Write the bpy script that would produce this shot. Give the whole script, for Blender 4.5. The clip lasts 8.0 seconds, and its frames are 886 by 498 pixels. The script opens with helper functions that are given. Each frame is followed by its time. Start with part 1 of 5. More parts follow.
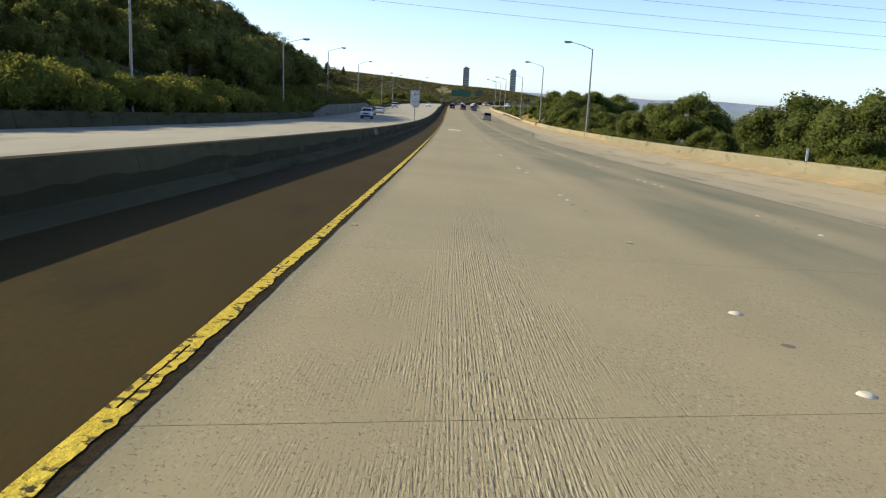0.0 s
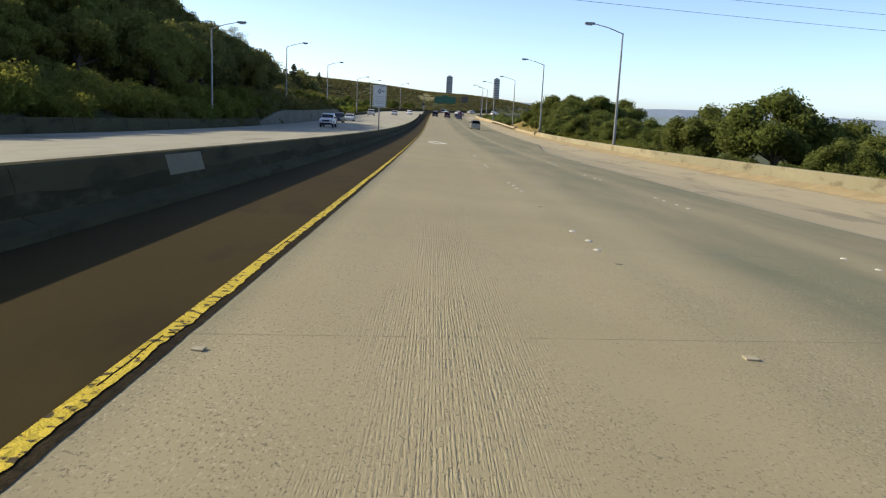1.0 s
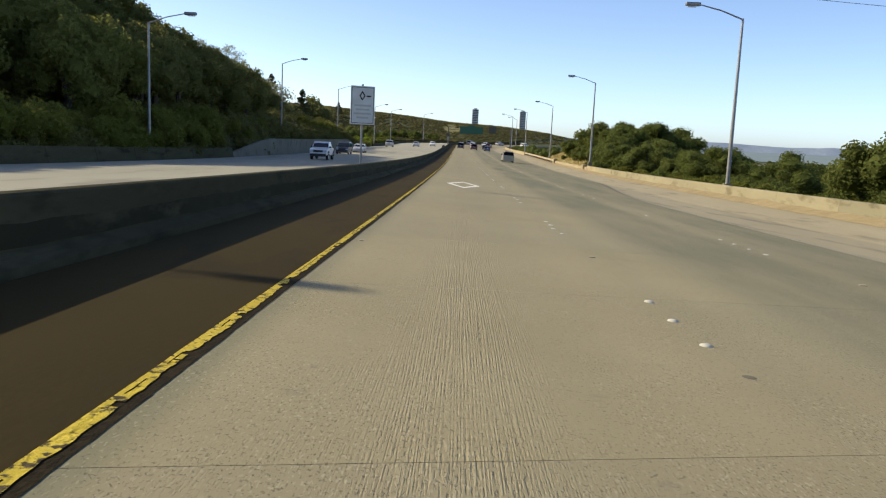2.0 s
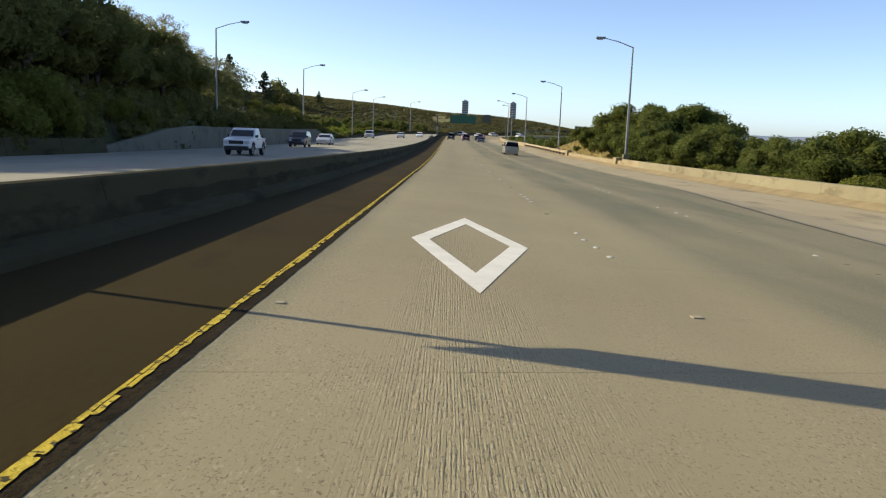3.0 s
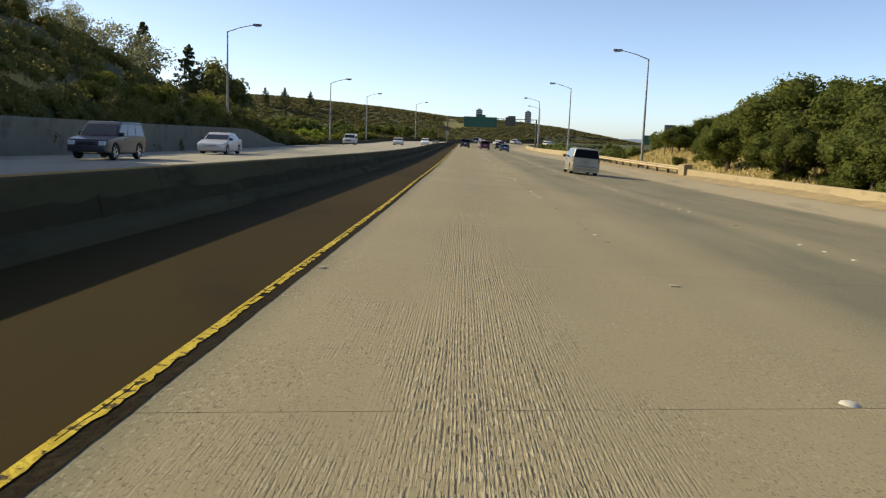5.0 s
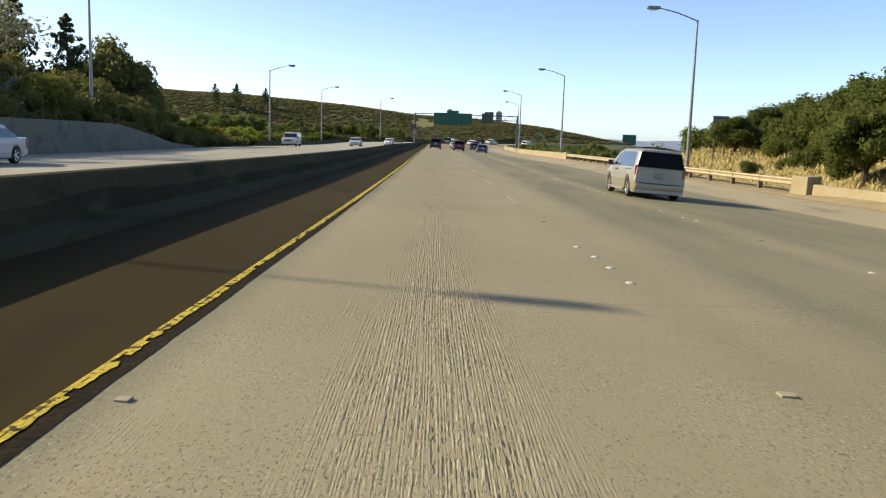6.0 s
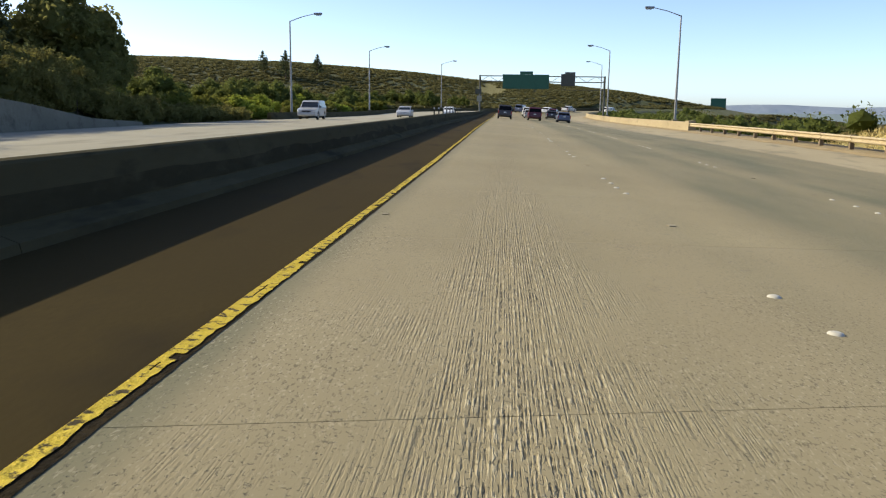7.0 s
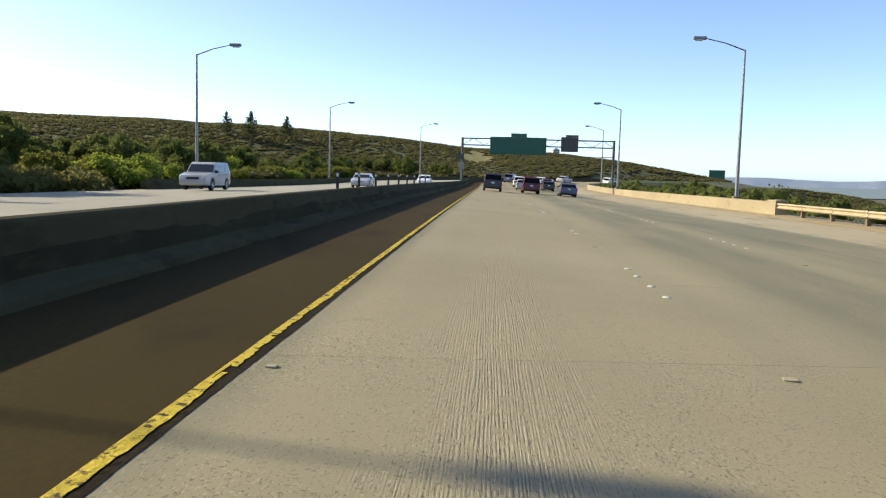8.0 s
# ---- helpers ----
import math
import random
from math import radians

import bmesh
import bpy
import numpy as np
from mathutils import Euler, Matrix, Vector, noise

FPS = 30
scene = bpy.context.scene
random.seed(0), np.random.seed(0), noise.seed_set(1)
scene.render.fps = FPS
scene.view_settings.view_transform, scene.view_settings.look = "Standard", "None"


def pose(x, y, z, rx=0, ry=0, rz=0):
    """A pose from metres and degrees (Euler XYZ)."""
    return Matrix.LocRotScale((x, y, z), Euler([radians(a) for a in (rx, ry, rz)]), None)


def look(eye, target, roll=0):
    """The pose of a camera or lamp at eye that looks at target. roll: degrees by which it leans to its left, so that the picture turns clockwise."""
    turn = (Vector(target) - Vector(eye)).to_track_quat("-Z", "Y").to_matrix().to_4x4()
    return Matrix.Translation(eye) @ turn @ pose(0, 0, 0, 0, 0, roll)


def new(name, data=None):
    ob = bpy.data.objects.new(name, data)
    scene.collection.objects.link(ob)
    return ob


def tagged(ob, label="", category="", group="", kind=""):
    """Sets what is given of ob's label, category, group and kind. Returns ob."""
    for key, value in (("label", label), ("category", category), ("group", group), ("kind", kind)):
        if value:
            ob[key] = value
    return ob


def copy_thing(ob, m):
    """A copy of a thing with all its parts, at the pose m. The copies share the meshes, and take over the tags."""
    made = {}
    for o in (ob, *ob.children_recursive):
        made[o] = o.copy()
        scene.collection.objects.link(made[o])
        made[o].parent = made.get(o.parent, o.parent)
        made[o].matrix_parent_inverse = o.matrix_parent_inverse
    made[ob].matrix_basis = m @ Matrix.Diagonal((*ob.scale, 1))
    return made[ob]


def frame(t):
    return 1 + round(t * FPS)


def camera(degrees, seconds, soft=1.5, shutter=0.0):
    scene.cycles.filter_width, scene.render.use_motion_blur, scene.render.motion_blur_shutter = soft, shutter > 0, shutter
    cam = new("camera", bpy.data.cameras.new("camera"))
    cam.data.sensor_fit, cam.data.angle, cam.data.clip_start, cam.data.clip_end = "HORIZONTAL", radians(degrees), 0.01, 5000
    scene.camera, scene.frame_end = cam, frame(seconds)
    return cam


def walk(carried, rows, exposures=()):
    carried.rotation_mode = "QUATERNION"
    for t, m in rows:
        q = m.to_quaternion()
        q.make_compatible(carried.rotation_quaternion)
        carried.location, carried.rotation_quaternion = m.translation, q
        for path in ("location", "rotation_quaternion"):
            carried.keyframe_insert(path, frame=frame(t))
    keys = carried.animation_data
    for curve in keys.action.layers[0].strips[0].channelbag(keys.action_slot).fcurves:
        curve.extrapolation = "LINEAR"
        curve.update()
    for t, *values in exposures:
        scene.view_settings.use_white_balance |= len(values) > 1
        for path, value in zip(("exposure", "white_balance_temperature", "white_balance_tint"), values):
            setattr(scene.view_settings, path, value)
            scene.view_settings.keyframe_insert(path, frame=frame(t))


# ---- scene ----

# ---------------------------------------------------------------- camera
cam = camera(57.12, 8.0, soft=1.2)
ROWS = [  # seconds, x, y, z, turn about x, y, z
    (0, -0.195, 0.07, 1.279, 78.989, -2.689, 0.602),
    (0.5, -0.097, 13.00, 0.772, 79.146, -1.531, 0.689),
    (1, -0.004, 26.75, 0.315, 79.670, -2.686, -0.557),
    (2.5, 0.092, 65.25, -0.945, 82.370, -2.600, 1.870),
    (3, 0.0, 79.24, -1.333, 81.350, -2.080, 0.530),
    (3.5, -0.016, 91.65, -1.650, 79.610, -2.200, 2.870),
    (4, -0.048, 105.31, -1.965, 82.290, -2.640, -0.071),
    (4.5, -0.019, 118.87, -2.299, 82.610, -2.220, 0.404),
    (5, -0.011, 132.08, -2.552, 81.970, -2.150, 1.480),
    (6.5, 0.148, 170.69, -3.024, 82.149, -1.781, -1.269),
    (7, 0.063, 184.44, -3.145, 79.860, -0.762, 4.201),
    (7.5, 0.020, 197.88, -3.233, 80.995, 0.0, 4.356),
    (8, 0.028, 210.46, -3.290, 84.631, -1.509, 3.354),
]
walk(cam, [(t, pose(x, y, z, rx, ry, rz_)) for t, x, y, z, rx, ry, rz_ in ROWS],
     exposures=[(0.0, 0.78, 7450, 10), (1.0, 0.72, 7350, 10), (2.5, 0.60, 7550, 10), (3.5, 0.58, 7500, 10), (4.0, 0.60, 7700, 10), (4.5, 0.58, 7950, 10), (5.0, 0.54, 8150, 10), (6.5, 0.85, 7450, 10), (7.0, 0.70, 7500, 10), (7.5, 0.78, 7450, 10), (8.0, 0.88, 7300, 10)])

# ---------------------------------------------------------------- light
SUN_DIR = Vector((-0.985, 0.168, 0.55)).normalized()
world = bpy.data.worlds.new("sky")
world.use_nodes = True
scene.world = world
wn = world.node_tree
bg = wn.nodes["Background"]
sky = wn.nodes.new("ShaderNodeTexSky")
sky.sky_type, sky.sun_disc = "NISHITA", False
sky.sun_elevation = math.asin(SUN_DIR.z)
sky.sun_rotation = math.atan2(SUN_DIR.x, SUN_DIR.y)
sky.air_density, sky.dust_density, sky.ozone_density, sky.altitude = 0.5, 0.8, 3.4, 200
wn.links.new(sky.outputs["Color"], bg.inputs["Color"])
bg.inputs["Strength"].default_value = 0.178
sun_data = bpy.data.lights.new("sun", "SUN")
sun_data.energy, sun_data.angle, sun_data.color = 4.1, radians(0.6), (0.955, 0.90, 0.715)
sun = new("sun", sun_data)
sun.matrix_world = look(SUN_DIR * 200, (0, 0, 0))

# ---------------------------------------------------------------- materials
def nodes_of(m):
    m.use_nodes = True
    nt = m.node_tree
    return nt, nt.nodes["Principled BSDF"]


def mix_rgb(nt, fac, a, b, blend="MIX"):
    n = nt.nodes.new("ShaderNodeMix")
    n.data_type, n.blend_type = "RGBA", blend
    for sock, v in ((n.inputs[0], fac), (n.inputs[6], a), (n.inputs[7], b)):
        if hasattr(v, "is_output"):
            nt.links.new(v, sock)
        else:
            sock.default_value = v if not isinstance(v, tuple) else (*v[:3], 1)
    return n.outputs[2]


def coords(nt, scale=(1, 1, 1), kind="Object"):
    tc = nt.nodes.new("ShaderNodeTexCoord")
    mp = nt.nodes.new("ShaderNodeMapping")
    mp.inputs["Scale"].default_value = scale
    nt.links.new(tc.outputs[kind], mp.inputs["Vector"])
    return mp.outputs["Vector"]


def noise_fac(nt, vec, scale, lo=0.35, hi=0.65, detail=4.0, rough=0.6):
    n = nt.nodes.new("ShaderNodeTexNoise")
    n.inputs["Scale"].default_value, n.inputs["Detail"].default_value = scale, detail
    n.inputs["Roughness"].default_value = rough
    nt.links.new(vec, n.inputs["Vector"])
    r = nt.nodes.new("ShaderNodeMapRange")
    r.inputs["From Min"].default_value, r.inputs["From Max"].default_value = lo, hi
    nt.links.new(n.outputs["Fac"], r.inputs["Value"])
    return r.outputs["Result"]


def add_bump(nt, bsdf, height, strength, distance):
    b = nt.nodes.new("ShaderNodeBump")
    b.inputs["Strength"].default_value, b.inputs["Distance"].default_value = strength, distance
    nt.links.new(height, b.inputs["Height"])
    nt.links.new(b.outputs["Normal"], bsdf.inputs["Normal"])


def surface(name, dark, light, rough=0.8, big=0.25, fine=9.0, bump=0.3, depth=0.01, metal=0.0, stretch=(1, 1, 1), third=None, spec=0.5, third_at=(0.55, 0.7)):
    """A mottled material: two colours mixed at two scales, with fine relief."""
    m = bpy.data.materials.new(name)
    nt, b = nodes_of(m)
    v = coords(nt, stretch)
    f1, f2 = noise_fac(nt, v, big), noise_fac(nt, v, fine, 0.3, 0.7)
    c = mix_rgb(nt, f1, dark, light)
    c = mix_rgb(nt, f2, c, tuple(0.62 * d + 0.38 * l for d, l in zip(dark, light)))
    if third:
        c = mix_rgb(nt, noise_fac(nt, v, big * 3.1, *third_at), c, third)
    nt.links.new(c, b.inputs["Base Color"])
    b.inputs["Roughness"].default_value, b.inputs["Metallic"].default_value = rough, metal
    b.inputs["Specular IOR Level"].default_value = spec
    if bump:
        add_bump(nt, b, f2, bump, depth)
    return m


def plain(name, colour, rough=0.5, metal=0.0, coat=0.0, grain=0.06):
    """A nearly even paint or plastic, with slight soiling."""
    m = bpy.data.materials.new(name)
    nt, b = nodes_of(m)
    f = noise_fac(nt, coords(nt), 3.0, 0.3, 0.7)
    c = mix_rgb(nt, f, colour, tuple(max(0, x * (1 - 3 * grain)) for x in colour))
    nt.links.new(c, b.inputs["Base Color"])
    b.inputs["Roughness"].default_value, b.inputs["Metallic"].default_value = rough, metal
    b.inputs["Coat Weight"].default_value = coat
    return m


def math_node(nt, op, a, b=None):
    n = nt.nodes.new("ShaderNodeMath")
    n.operation = op
    for sock, v in ((n.inputs[0], a), (n.inputs[1], b)):
        if v is None:
            continue
        if hasattr(v, "is_output"):
            nt.links.new(v, sock)
        else:
            sock.default_value = v
    return n.outputs[0]


def bump_at(nt, xsock, centre, width):
    """1 at centre, falling to 0 at width to either side."""
    d = math_node(nt, "ABSOLUTE", math_node(nt, "SUBTRACT", xsock, centre))
    r = nt.nodes.new("ShaderNodeMapRange")
    r.interpolation_type = "SMOOTHSTEP"
    r.inputs["From Min"].default_value, r.inputs["From Max"].default_value = width, 0.0
    nt.links.new(d, r.inputs["Value"])
    return r.outputs["Result"]


def lane_material():
    """Grooved, tyre-polished concrete."""
    m = bpy.data.materials.new("grooved_concrete")
    nt, b = nodes_of(m)
    v = coords(nt)
    sep = nt.nodes.new("ShaderNodeSeparateXYZ")
    nt.links.new(v, sep.inputs[0])
    x = sep.outputs["X"]
    f_big = noise_fac(nt, v, 0.22, 0.3, 0.7)
    c = mix_rgb(nt, f_big, (0.256, 0.216, 0.126), (0.318, 0.273, 0.166))
    # slab to slab
    info = nt.nodes.new("ShaderNodeObjectInfo")
    c = mix_rgb(nt, math_node(nt, "MULTIPLY", info.outputs["Random"], 0.22), c, (0.22, 0.195, 0.14))
    # dark tyre and oil tracks of the middle lane, greener concrete to the right
    far = noise_fac(nt, coords(nt, (1, 0.15, 1)), 0.5, 0.25, 0.75)
    for centre, width, amount in ((4.9, 2.1, 0.56), (5.4, 0.7, 0.12), (0.95, 0.7, 0.06), (-0.6, 0.6, 0.06), (8.2, 2.1, 0.60), (2.35, 0.6, 0.10), (11.0, 2.4, 0.50), (-1.40, 0.34, 0.5)):
        k = math_node(nt, "MULTIPLY", math_node(nt, "MINIMUM", math_node(nt, "MULTIPLY", bump_at(nt, x, centre, width), 1.7 if width > 2 else 1.0), 1.0), math_node(nt, "MULTIPLY", math_node(nt, "ADD", far, 0.6), amount))
        c = mix_rgb(nt, k, c, (0.104, 0.113, 0.071))
    # sawn grooves 21 mm apart, clearest along the lane's middle and worn away in patches
    wander = nt.nodes.new("ShaderNodeTexNoise")
    wander.inputs["Scale"].default_value, wander.inputs["Detail"].default_value = 1.0, 2.0
    nt.links.new(coords(nt, (15, 0.28, 0.0)), wander.inputs["Vector"])
    phase = math_node(nt, "ADD", math_node(nt, "MULTIPLY", x, 2 * math.pi / 0.021), math_node(nt, "MULTIPLY", wander.outputs["Fac"], 21.0))
    saw = math_node(nt, "ADD", math_node(nt, "MULTIPLY", math_node(nt, "SINE", phase), 0.5), 0.5)

    def ramp(value, lo, hi):
        r = nt.nodes.new("ShaderNodeMapRange")
        r.interpolation_type = "SMOOTHSTEP"
        r.inputs["From Min"].default_value, r.inputs["From Max"].default_value = lo, hi
        nt.links.new(value, r.inputs["Value"])
        return r.outputs["Result"]

    cut_, crest = ramp(saw, 0.50, 0.86), ramp(saw, 0.46, 0.12)
    strokes = noise_fac(nt, coords(nt, (48, 10.0, 1)), 1.0, 0.45, 0.60, 2.0)
    strokes_2 = noise_fac(nt, coords(nt, (46, 9.0, 2.3)), 1.0, 0.46, 0.62, 2.0)
    patchy = noise_fac(nt, coords(nt, (1.5, 0.42, 1)), 1.0, 0.38, 0.62)
    middle = math_node(nt, "MULTIPLY", bump_at(nt, x, 0.2, 0.74), math_node(nt, "ADD", math_node(nt, "MULTIPLY", patchy, 0.82), 0.28))
    # less worn between two resurfaced stretches
    fresh = math_node(nt, "MINIMUM", math_node(nt, "MULTIPLY", bump_at(nt, sep.outputs["Y"], 156.0, 62.0), 2.4), 1.0)
    fresh = math_node(nt, "MAXIMUM", fresh, math_node(nt, "MULTIPLY", bump_at(nt, sep.outputs["Y"], 0.0, 22.0), 0.75))
    middle = math_node(nt, "MULTIPLY", middle, math_node(nt, "ADD", math_node(nt, "MULTIPLY", fresh, 0.62), 0.36))
    wide = math_node(nt, "MULTIPLY", math_node(nt, "ADD", math_node(nt, "MULTIPLY", bump_at(nt, x, 0.15, 1.7), 0.50), 0.03), noise_fac(nt, coords(nt, (1.1, 0.6, 1)), 1.6, 0.46, 0.66))
    wide = math_node(nt, "MULTIPLY", wide, math_node(nt, "ADD", math_node(nt, "MULTIPLY", fresh, 0.65), 0.35))
    band = math_node(nt, "MINIMUM", math_node(nt, "ADD", middle, wide), 1.0)
    pits = noise_fac(nt, v, 46, 0.62, 0.68, 2)
    spots = noise_fac(nt, v, 3.6, 0.66, 0.75, 3)
    tan = noise_fac(nt, coords(nt, (0.5, 0.12, 1)), 1.0, 0.4, 0.65)
    c = mix_rgb(nt, math_node(nt, "MULTIPLY", tan, 0.35), c, (0.32, 0.265, 0.16))
    dark_line = math_node(nt, "MULTIPLY", math_node(nt, "MULTIPLY", cut_, strokes), band)
    light_line = math_node(nt, "MULTIPLY", math_node(nt, "MULTIPLY", crest, strokes_2), band)
    c = mix_rgb(nt, math_node(nt, "MULTIPLY", dark_line, 0.85), c, (0.060, 0.050, 0.032))
    # bright glints on the groove crests are put into the colour
    c = mix_rgb(nt, math_node(nt, "MULTIPLY", light_line, 0.65), c, (0.56, 0.49, 0.34))
    # grit between the grooves
    grit = noise_fac(nt, coords(nt, (70, 24, 1)), 1.0, 0.60, 0.68, 1.0)
    pale = noise_fac(nt, coords(nt, (66, 22, 1.7)), 1.0, 0.60, 0.69, 1.0)
    worn = noise_fac(nt, coords(nt, (0.9, 0.5, 1)), 1.3, 0.34, 0.62)
    c = mix_rgb(nt, math_node(nt, "MULTIPLY", math_node(nt, "MULTIPLY", grit, worn), 0.62), c, (0.085, 0.072, 0.048))
    c = mix_rgb(nt, math_node(nt, "MULTIPLY", math_node(nt, "MULTIPLY", pale, worn), 0.4), c, (0.48, 0.43, 0.31))
    c = mix_rgb(nt, math_node(nt, "MULTIPLY", pits, 0.5), c, (0.085, 0.076, 0.06))
    c = mix_rgb(nt, math_node(nt, "MULTIPLY", spots, 0.35), c, (0.16, 0.14, 0.11))
    nt.links.new(c, b.inputs["Base Color"])
    b.inputs["Roughness"].default_value = 0.85
    b.inputs["Specular IOR Level"].default_value = 0.3
    h = math_node(nt, "SUBTRACT", math_node(nt, "MULTIPLY", light_line, 0.5), math_node(nt, "ADD", math_node(nt, "MULTIPLY", dark_line, 0.9), math_node(nt, "MULTIPLY", pits, 0.4)))
    add_bump(nt, b, h, 0.6, 0.016)
    return m


M_LANE = lane_material()
M_BASE = surface("joint_filler", (0.10, 0.086, 0.062), (0.15, 0.13, 0.095), 0.9)
M_SHOULDER = surface("brown_asphalt", (0.034, 0.0245, 0.0088), (0.054, 0.0395, 0.0142), 0.95, 0.3, 30, 0.15, 0.004, stretch=(1, 0.35, 1), third=(0.030, 0.0225, 0.010), spec=0.06)
M_LIGHT_SHOULDER = surface("pale_concrete", (0.28, 0.24, 0.162), (0.35, 0.305, 0.212), 0.9, 0.3, 7, 0.3, 0.01, stretch=(1, 0.25, 1), third=(0.20, 0.175, 0.125), spec=0.2)
M_OPP = surface("grey_concrete", (0.27, 0.255, 0.20), (0.35, 0.33, 0.265), 0.9, 0.2, 6, 0.25, 0.01, stretch=(1, 0.2, 1), third=(0.22, 0.205, 0.165), spec=0.25)
# Toned far below bare concrete: the barriers' shade is partly put into this colour.
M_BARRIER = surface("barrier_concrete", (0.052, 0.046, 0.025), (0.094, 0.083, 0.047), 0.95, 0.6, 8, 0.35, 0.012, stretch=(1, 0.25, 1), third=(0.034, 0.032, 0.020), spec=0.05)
M_WALL = surface("wall_concrete", (0.165, 0.150, 0.100), (0.245, 0.222, 0.152), 0.9, 0.5, 6, 0.3, 0.012, stretch=(1, 0.3, 1), third=(0.10, 0.088, 0.056), spec=0.15)
M_MID_WALL = surface("stained_wall_concrete", (0.205, 0.182, 0.120), (0.30, 0.268, 0.178), 0.9, 0.5, 6, 0.3, 0.012, stretch=(1, 0.3, 1), third=(0.15, 0.125, 0.078), spec=0.15)
M_PALE_WALL = surface("pale_wall_concrete", (0.25, 0.205, 0.128), (0.36, 0.298, 0.19), 0.9, 0.5, 6, 0.3, 0.012, stretch=(1, 0.3, 1), third=(0.22, 0.175, 0.105), spec=0.15)
M_DARK_BAND = surface("dark_band_concrete", (0.028, 0.025, 0.014), (0.058, 0.051, 0.029), 0.95, 0.9, 9, 0.3, 0.008, stretch=(1, 0.3, 1), third=(0.075, 0.066, 0.038), spec=0.05)
M_PATCH = surface("pale_patch_paint", (0.15, 0.145, 0.10), (0.20, 0.19, 0.14), 0.9, 2.0, 12, 0.2, 0.004, spec=0.1)
M_RETAIN = surface("retaining_concrete", (0.145, 0.138, 0.108), (0.21, 0.20, 0.16), 0.9, 0.3, 5, 0.25, 0.012, third=(0.105, 0.10, 0.08), spec=0.1)
M_TOWER = surface("tower_concrete", (0.30, 0.30, 0.30), (0.40, 0.40, 0.40), 0.9, 0.02, 0.3, 0)
M_DIRT = surface("dry_dirt", (0.20, 0.15, 0.078), (0.33, 0.255, 0.14), 0.95, 0.8, 9, 0.6, 0.03)
M_YELLOW = surface("worn_yellow_paint", (0.46, 0.335, 0.028), (0.60, 0.46, 0.06), 0.75, 4.6, 22, 0.7, 0.012, third=(0.055, 0.040, 0.014), spec=0.2, third_at=(0.54, 0.61))
M_SEAM = surface("dirt_filled_seam", (0.011, 0.008, 0.004), (0.036, 0.026, 0.012), 0.95, 4, 20, 0.4, 0.02, third=(0.010, 0.008, 0.005), spec=0.08)
M_WHITE = surface("road_white_paint", (0.62, 0.60, 0.53), (0.80, 0.78, 0.70), 0.7, 2, 14, 0.3, 0.006)
M_FADED = surface("faded_white_paint", (0.27, 0.255, 0.20), (0.38, 0.36, 0.29), 0.8, 2, 14, 0.3, 0.006, third=(0.23, 0.21, 0.16))
M_TAN = surface("worn_reflector", (0.26, 0.22, 0.14), (0.42, 0.36, 0.25), 0.6, 6, 40, 0.1, 0.003)
M_DOT = surface("white_ceramic", (0.42, 0.40, 0.34), (0.60, 0.58, 0.50), 0.45, 6, 40, 0.1, 0.003)
M_GALV = surface("galvanised_steel", (0.20, 0.205, 0.21), (0.31, 0.315, 0.32), 0.45, 3, 20, 0.1, 0.003, metal=0.6)
M_RAIL = surface("weathered_rail_steel", (0.34, 0.27, 0.16), (0.50, 0.41, 0.26), 0.6, 2, 12, 0.2, 0.004, metal=0.25)
M_POST = surface("timber_post", (0.13, 0.095, 0.06), (0.22, 0.17, 0.11), 0.9, 2, 20, 0.4, 0.01, stretch=(6, 6, 1))
M_SIGN_GREEN = plain("sign_green", (0.010, 0.105, 0.062), 0.45)
M_SIGN_WHITE = plain("sign_white", (0.62, 0.64, 0.62), 0.5)
# White sign faces turned from the sun; their shade is put into this grey.
M_SIGN_GREY = surface("shade_toned_sign", (0.20, 0.215, 0.18), (0.30, 0.31, 0.26), 0.7, 1.5, 12, 0)
M_PLATE = plain("dull_plate", (0.30, 0.31, 0.29), 0.6)
M_SIGN_DARK = plain("sign_dark", (0.07, 0.075, 0.06), 0.6)
M_FADED_PRINT = plain("faded_print", (0.45, 0.46, 0.44), 0.6)
M_BLACK = plain("black_print", (0.015, 0.015, 0.015), 0.6)
M_TYRE = plain("tyre_rubber", (0.016, 0.016, 0.016), 0.85)
M_RIM = plain("alloy_rim", (0.55, 0.55, 0.53), 0.3, 0.85)
M_TRIM = plain("black_trim", (0.02, 0.02, 0.02), 0.55)
M_RED = plain("tail_lamp_red", (0.30, 0.012, 0.015), 0.25, coat=0.6)
M_CLEAR = plain("headlamp_clear", (0.65, 0.67, 0.68), 0.15, coat=0.8)
M_GLASS = plain("tinted_glass", (0.012, 0.016, 0.022), 0.05, coat=0.5, grain=0.0)
M_DARKGLASS = plain("privacy_glass", (0.006, 0.006, 0.007), 0.12, grain=0.0)
M_DARKGLASS.node_tree.nodes["Principled BSDF"].inputs["Specular IOR Level"].default_value = 0.12
M_BLUEGLASS = plain("sky_tinted_glass", (0.022, 0.030, 0.052), 0.06, grain=0.0)


def paint(name, colour, metal=0.3, rough=0.35):
    m = plain(name, colour, rough, metal * 0.3, 0.35, 0.03)
    return m


